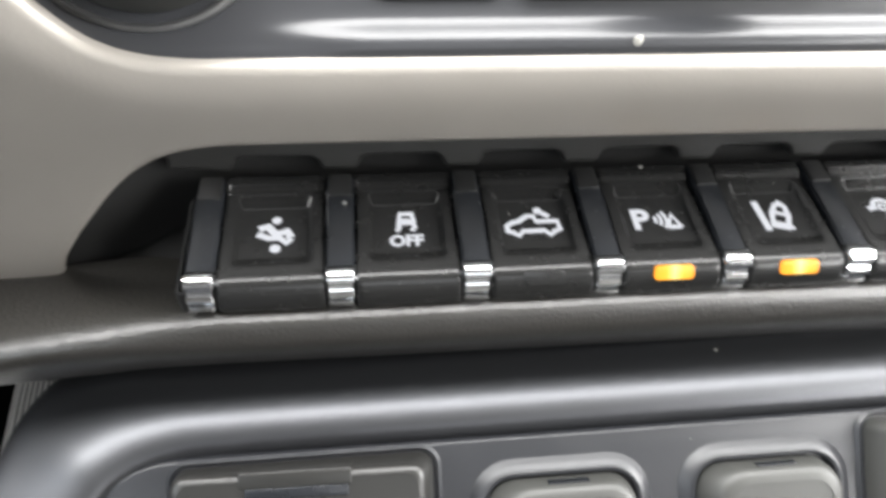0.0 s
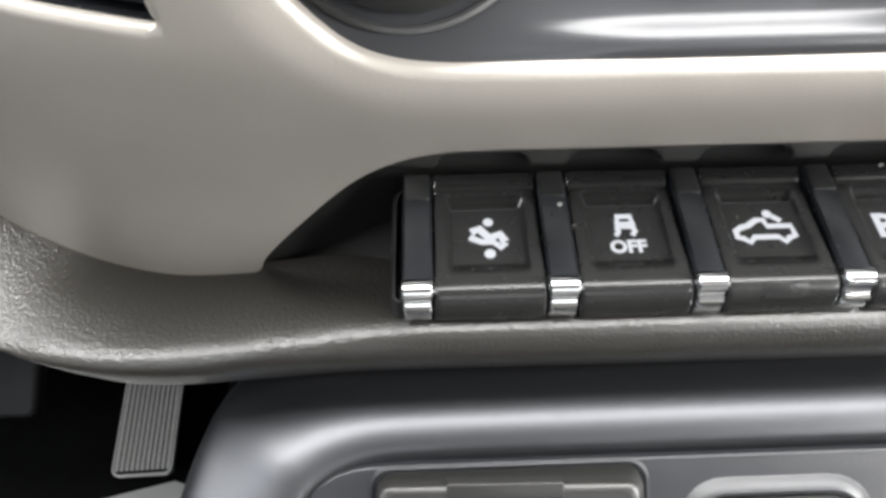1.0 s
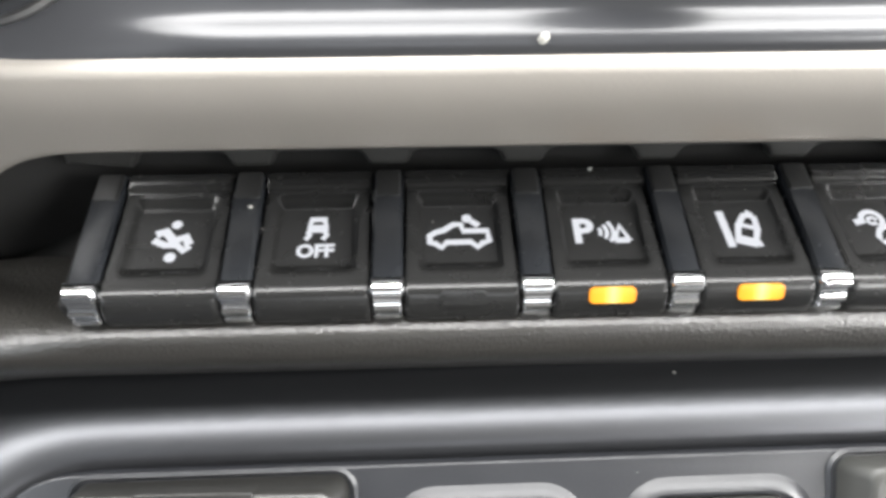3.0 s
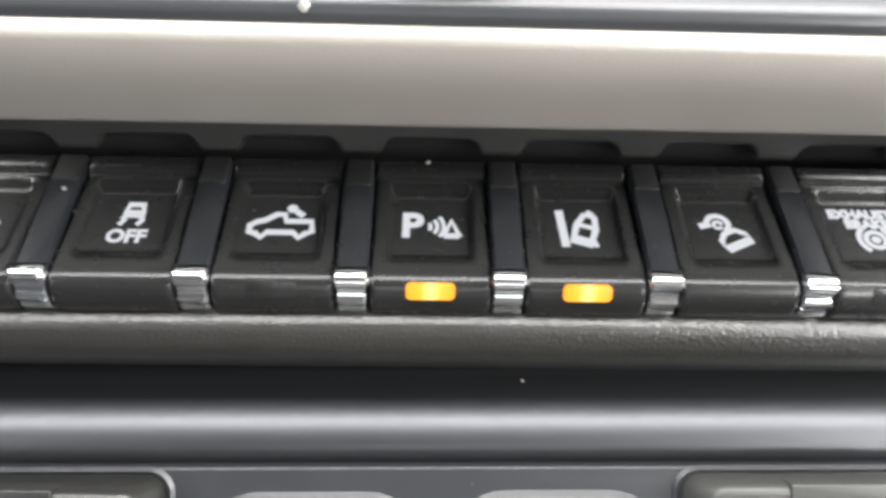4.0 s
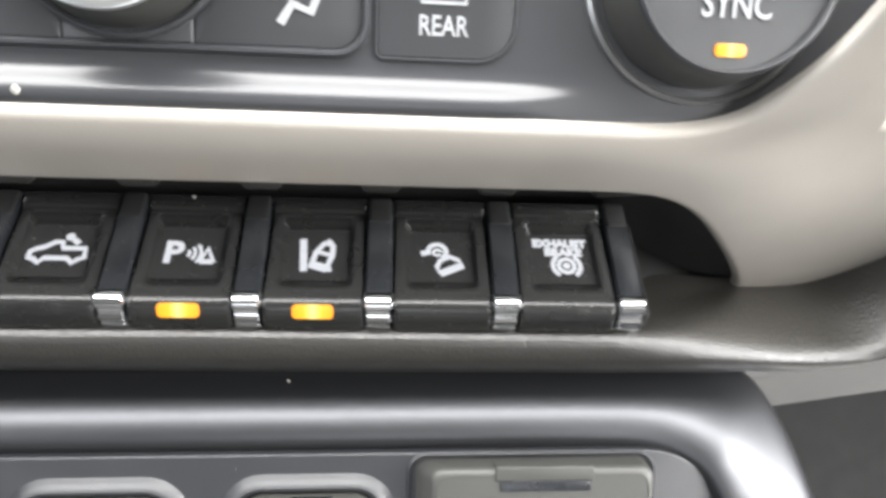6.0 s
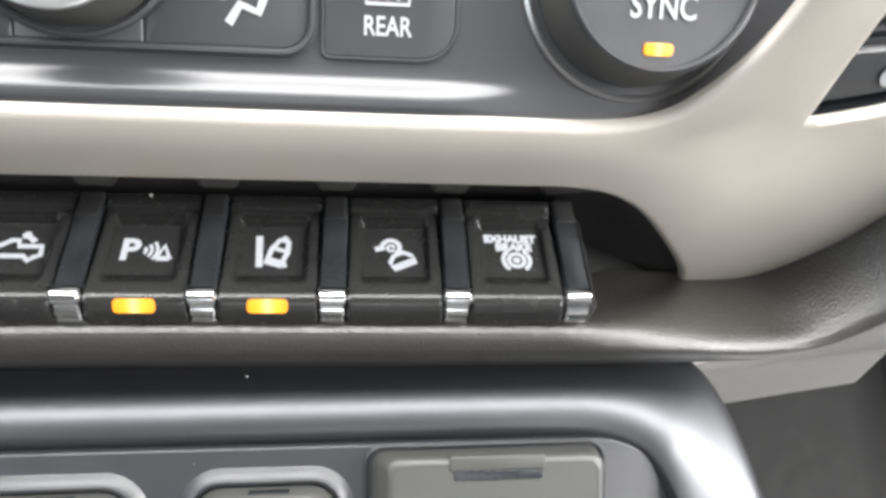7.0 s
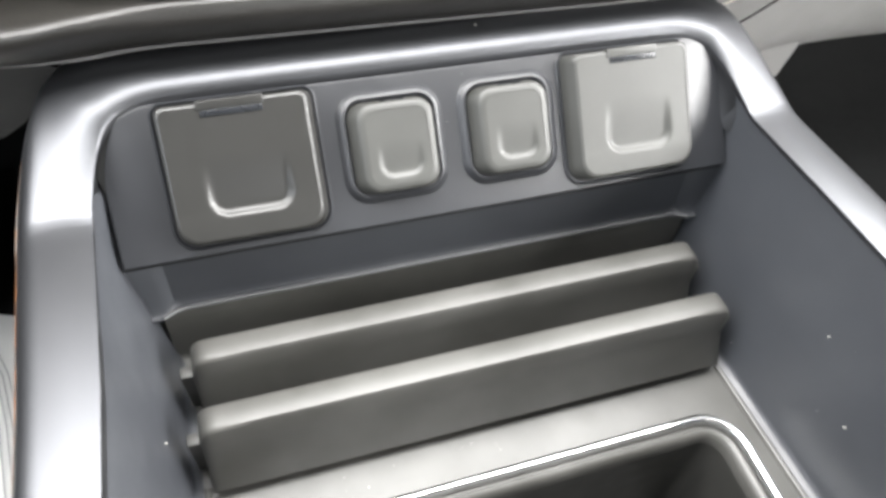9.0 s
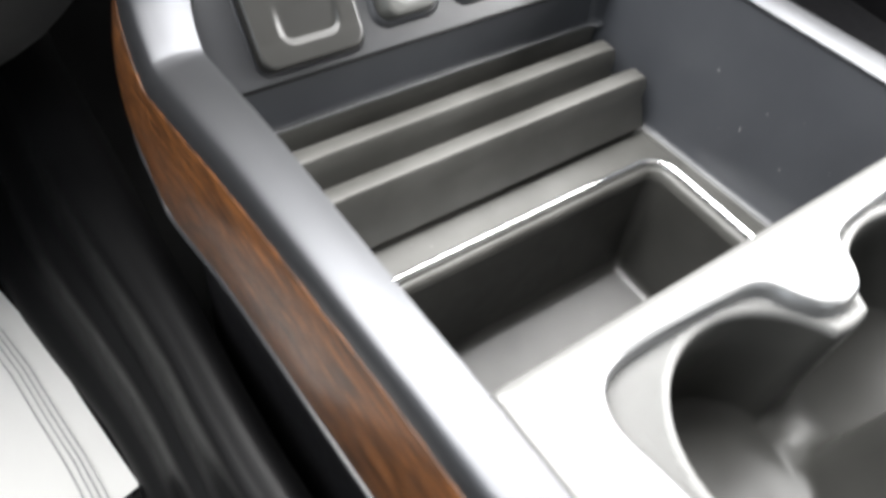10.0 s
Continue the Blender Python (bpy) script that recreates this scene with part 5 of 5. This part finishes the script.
# ---- footwells: pedal, paper mats, seats ----
pedal = thing("accelerator_pedal", "ribbed grey metal accelerator pedal in the dark footwell", "pedal")
PED = Matrix.Translation((-0.3045, 0.1570, 0.1300)) @ pose(0, 0, 0, 14, 0, 2)
bm = bmesh.new()
slab(bm, rrect(-0.0215, 0.0215, 0.0, 0.125, (0.006, 0.006, 0.004, 0.004)), -0.006, 0.0, 0.0012, PED, bottom=True)
pad_plate = part("pedal_plate", bm, DARK, pedal)
bm = bmesh.new()
loop = rrect(-0.0215, 0.0215, 0.0, 0.125, (0.006, 0.006, 0.004, 0.004))
rings(bm, [(loop, -0.004), (loop, 0.0008), (inset(loop, 0.0006), 0.0014), (inset(loop, 0.0016), 0.0014), (inset(loop, 0.0020), -0.001)], PED, cap=False)
part("pedal_border", bm, STEEL, pad_plate)
for i in range(11):
    bm = bmesh.new()
    x = -0.0180 + i * 0.0036
    box(bm, x - 0.0012, x + 0.0012, 0.004, 0.121, -0.001, 0.0013, 0.0004, 1)
    bmesh.ops.transform(bm, matrix=PED, verts=bm.verts)
    part("pedal_rib", bm, STEEL, pad_plate)
bm = bmesh.new()
tube(bm, [PED @ Vector((0, 0.09, -0.006)), PED @ Vector((0, 0.12, -0.03)), Vector((-0.31, 0.34, 0.30)), Vector((-0.31, 0.50, 0.42))], 0.008)
part("pedal_arm", bm, DARK, pedal)
brake = thing("brake_pedal", "dark rubber-faced brake pedal in the footwell", "pedal")
bm = bmesh.new()
slab(bm, rrect(-0.045, 0.045, 0.0, 0.060, 0.008), -0.012, 0.0, 0.003, Matrix.Translation((-0.42, 0.185, 0.165)) @ pose(0, 0, 0, 35, 0, 0), bottom=True)
part("pedal_pad", bm, DARK, brake)
bm = bmesh.new()
tube(bm, [(-0.42, 0.225, 0.18), (-0.42, 0.30, 0.30), (-0.42, 0.46, 0.45)], 0.011)
part("pedal_arm", bm, DARK, brake)


def paper_mat(loop, name_label, bars):
    t = thing("paper_floor_mat", name_label, "floor mat", "paper floor mats")
    bm = bmesh.new()
    fine = even([Vector(p) for p in loop], 0.02)
    plate(bm, fine, [], lambda a, b, s: Vector((a, b, FLOOR_Z + 0.0045 + 0.0016 * noise.noise((a * 12, b * 12, 3)))), step=0.02, rim=0.004, depth=0.0)
    part("paper_sheet", bm, PAPER, t)
    for line in bars:
        bm = bmesh.new()
        w = line[0]
        ribbon(bm, [p for p in line[1:]], w, Matrix.Translation((0, 0, FLOOR_Z + 0.0072)))
        part("printed_line", bm, INK if w > 0.001 else RULED, t, smooth=False)


paper_mat([(0.275, -0.42), (0.57, -0.42), (0.57, 0.070), (0.56, 0.075), (0.29, 0.075), (0.275, 0.062)], "white paper floor mat with dark print on the passenger's carpet",
          [(0.007, (0.372, 0.026), (0.415, 0.026)), (0.007, (0.372, 0.006), (0.430, 0.006)), (0.007, (0.440, 0.026), (0.500, 0.026)), (0.007, (0.450, 0.006), (0.505, 0.006)), (0.003, (0.400, -0.024), (0.550, -0.024)), (0.002, (0.400, -0.044), (0.55, -0.044))])
edge_l = [(-0.2268, -0.071), (-0.2325, -0.034), (-0.2385, 0.008), (-0.2445, 0.055), (-0.2530, 0.098), (-0.2630, 0.138), (-0.270, 0.153), (-0.284, 0.158), (-0.64, 0.066), (-0.66, -0.18)]
paper_mat(edge_l[::-1], "white paper floor mat with thin ruled lines on the driver's carpet",
          [(0.0009, (-0.229 - d, -0.066 - d * 0.4), (-0.2325 - d, -0.034), (-0.2385 - d, 0.008), (-0.2445 - d, 0.055), (-0.253 - d, 0.098), (-0.262 - d, 0.132 - d * 0.6)) for d in (0.018, 0.022, 0.026, 0.031)])

# smooth toe board and the studded lip of the liner ahead of the paper
bm = bmesh.new()
prof = [(0.072, 0.112), (0.080, 0.1215), (0.090, 0.1225), (0.097, 0.1190), (0.125, 0.130), (0.20, 0.176), (0.30, 0.250), (0.42, 0.36)]
sheet(bm, [[(x, y, z - d * (z - 0.11)) for y, z in prof] for x, d in [(x, 0) for x in np.linspace(0.155, 0.46, 10)] + [(0.475, 0.15), (0.49, 0.5), (0.50, 1.0)]])
toe = tagged(part("toe_board", bm, TOE_AND_SHADE, sharp=30), "dark grey moulded toe board in the passenger's footwell", "floor trim")
bm = bmesh.new()
for x in np.arange(0.29, 0.475, 0.026):
    bmesh.ops.create_uvsphere(bm, u_segments=8, v_segments=5, radius=0.0035, matrix=Matrix.Translation((x, 0.085, 0.1222)) @ Matrix.Diagonal((1, 1, 0.6, 1)))
tagged(part("lip_studs", bm, DARK, toe, "row of small black studs"), kind="stuff")
# black mat with a pale bound edge in the passenger's footwell
mat_edge = [(0.628, -0.42), (0.620, -0.05), (0.620, 0.04), (0.632, 0.09), (0.66, 0.112), (0.745, 0.163), (0.88, 0.225)]
mat_path = chaikin([Vector((x, y, 0)) for x, y in mat_edge], 2)
rubber_mat = thing("floor_mat", "black passenger floor mat with a pale bound edge", "floor mat")
bm = bmesh.new()
slab(bm, [Vector((0.885, -0.42)), Vector((0.885, 0.22))] + [Vector((p.x, p.y)) for p in mat_path][::-1], FLOOR_Z - 0.004, FLOOR_Z + 0.006, 0.002, Matrix.Identity(4))
part("mat_body", bm, DARK, rubber_mat)
bm = bmesh.new()
tube(bm, [(p.x, p.y, FLOOR_Z + 0.006) for p in mat_path], 0.0028)
part("bound_edge", bm, GREY, rubber_mat, "pale grey bound edge")
duct = thing("floor_duct", "dark grey tapered air duct on the footwell floor", "air duct")
bm = bmesh.new()
rows = []
for k in np.linspace(0, 1, 9):
    c, r = Vector((0.735 + 0.17 * k, 0.225 + 0.085 * k, FLOOR_Z + 0.018)), 0.020 + 0.010 * k
    rows.append([c + Vector((-0.45 * math.cos(a), 0.89 * math.cos(a), math.sin(a) * 0.8)) * r for a in np.linspace(0, 2 * math.pi, 17)[:-1]])
vs = sheet(bm, rows, closed=True)
bm.faces.new(vs[0])
part("duct_body", bm, CARPET, duct)

# black moulded trim between the console foot and the driver's carpet
bm = bmesh.new()
STEP = [(-0.150, 0.240), (-0.160, 0.250), (-0.170, 0.250), (-0.178, 0.246), (-0.188, 0.243), (-0.193, 0.232), (-0.196, 0.205), (-0.203, 0.192), (-0.213, 0.189), (-0.218, 0.178), (-0.221, 0.150), (-0.228, 0.136), (-0.240, 0.130), (-0.246, 0.122), (-0.248, 0.110)]
step_path = chaikin([Vector((x, 0, z)) for x, z in STEP], 1)
sheet(bm, [[Vector((-0.150 + (p.x + 0.150) * (0.80 + 0.34 * smooth_step(-0.08, 0.16, y)) + 0.02 * smooth_step(-0.10, -0.40, y), y, p.z)) for p in step_path] for y in np.linspace(-0.50, 0.42, 24)])
tagged(part("console_foot_trim", bm, FOOT, sharp=50), "black moulded stepped trim along the console foot", "trim")


def seat(s, name_label):
    st = thing("front_seat", name_label, "seat", "front seats")
    cx = s * 0.47
    bm = bmesh.new()
    box(bm, cx - 0.25, cx + 0.25, -0.98, -0.44, 0.26, 0.42, 0.05, 5)
    part("seat_cushion", bm, SEAT, st)
    bm = bmesh.new()
    box(bm, cx - 0.24, cx + 0.24, -1.16, -0.98, 0.36, 0.98, 0.05, 5)
    part("seat_backrest", bm, SEAT, st)
    bm = bmesh.new()
    box(bm, cx - 0.22, cx + 0.22, -0.96, -0.55, FLOOR_Z - 0.005, 0.26, 0.01)
    part("seat_base", bm, DARK, st)


seat(-1, "black leather driver's seat behind the pedals")
seat(1, "black leather passenger's seat behind the paper mat")

# stray dust specks
random.seed(7)
bm = bmesh.new()
m = Matrix.Translation((-0.0170, 0.0050, 0.5466)) @ pose(0, 0, 0, 0, 25, 0)
bmesh.ops.create_icosphere(bm, subdivisions=1, radius=0.0008, matrix=m @ Matrix.Diagonal((1.0, 0.5, 1.4, 1)))
tagged(part("lint_speck", bm, DUST), "pale fleck of lint on the climate panel", "lint", "stray specks")
SPECKS = (((-0.0665, 0.0187, 0.5042), 0.0005, "switch divider"), ((-0.0006, 0.0262, 0.5058), 0.0004, "switch key"), ((0.0193, 0.0030, 0.4684), 0.0004, "console hood"),
          ((0.1238, -0.1364, 0.4166), 0.0005, "tray side wall"), ((0.1226, -0.1653, 0.3975), 0.0005, "tray side wall"), ((-0.1205, -0.1042, 0.3860), 0.0005, "tray side wall"),
          ((-0.1190, -0.0913, 0.3640), 0.0005, "tray side wall"), ((-0.1012, 0.0043, 0.5346), 0.0005, "painted bezel"), ((-0.1337, 0.0085, 0.5279), 0.0005, "painted bezel"))
bm = bmesh.new()
bmesh.ops.create_icosphere(bm, subdivisions=2, radius=0.0013, matrix=Matrix.Translation((0.1368, 0.0105, 0.4606)) @ Matrix.Diagonal((1.2, 0.9, 0.8, 1)))
tagged(part("residue_crumb", bm, RUST), "orange-brown crumb of residue at the console corner", "crumb", "stray specks")
for place, r, where in SPECKS:
    bm = bmesh.new()
    bmesh.ops.create_icosphere(bm, subdivisions=1, radius=r, matrix=Matrix.Translation(place) @ pose(0, 0, 0, random.uniform(0, 90), 30, 0) @ Matrix.Diagonal((1.0, 0.7, 1.4, 1)))
    tagged(part("dust_speck", bm, DUST), "tiny pale dust speck on the " + where, "dust", "stray specks")


# fine dust scattered over the console and the switches
bm = bmesh.new()


def mote(place, r):
    made = bmesh.ops.create_icosphere(bm, subdivisions=1, radius=r, matrix=Matrix.Translation(place) @ pose(0, 0, 0, random.uniform(0, 180), random.uniform(0, 180), 0) @ Matrix.Diagonal((1.0, 0.6, random.uniform(0.7, 2.2), 1)))
    return made


for k in range(15):
    y, f = random.uniform(-0.23, -0.06), random.uniform(0.15, 0.9)
    zt, zb = 0.4448 - y * 0.044 - 0.004, floor_z(y) + 0.004
    side = random.choice((-1, 1, 1))
    xb = 0.1185 + max(0, -y - 0.11) * 0.05
    mote((side * (0.1292 + (xb - 0.1292) * f ** 1.15), y, zt + (zb - zt) * f), random.uniform(0.00015, 0.0003))
for k in range(22):
    mote(PAN @ Vector((random.uniform(-0.12, 0.12), random.uniform(-0.055, 0.0), 0.0)), random.uniform(0.00012, 0.00024))
for k in range(9):
    mote(KEY @ Vector((random.uniform(-0.092, 0.092), random.uniform(0.002, 0.026), 0.0002)), random.uniform(0.00005, 0.0001))
for k in range(14):
    x = random.uniform(-0.11, 0.11)
    mote((x, random.uniform(-0.130, -0.118), 0.3556), random.uniform(0.00012, 0.00025))
tagged(part("scattered_dust", bm, DUST), "fine pale dust scattered on the console and switches", "dust", kind="stuff")
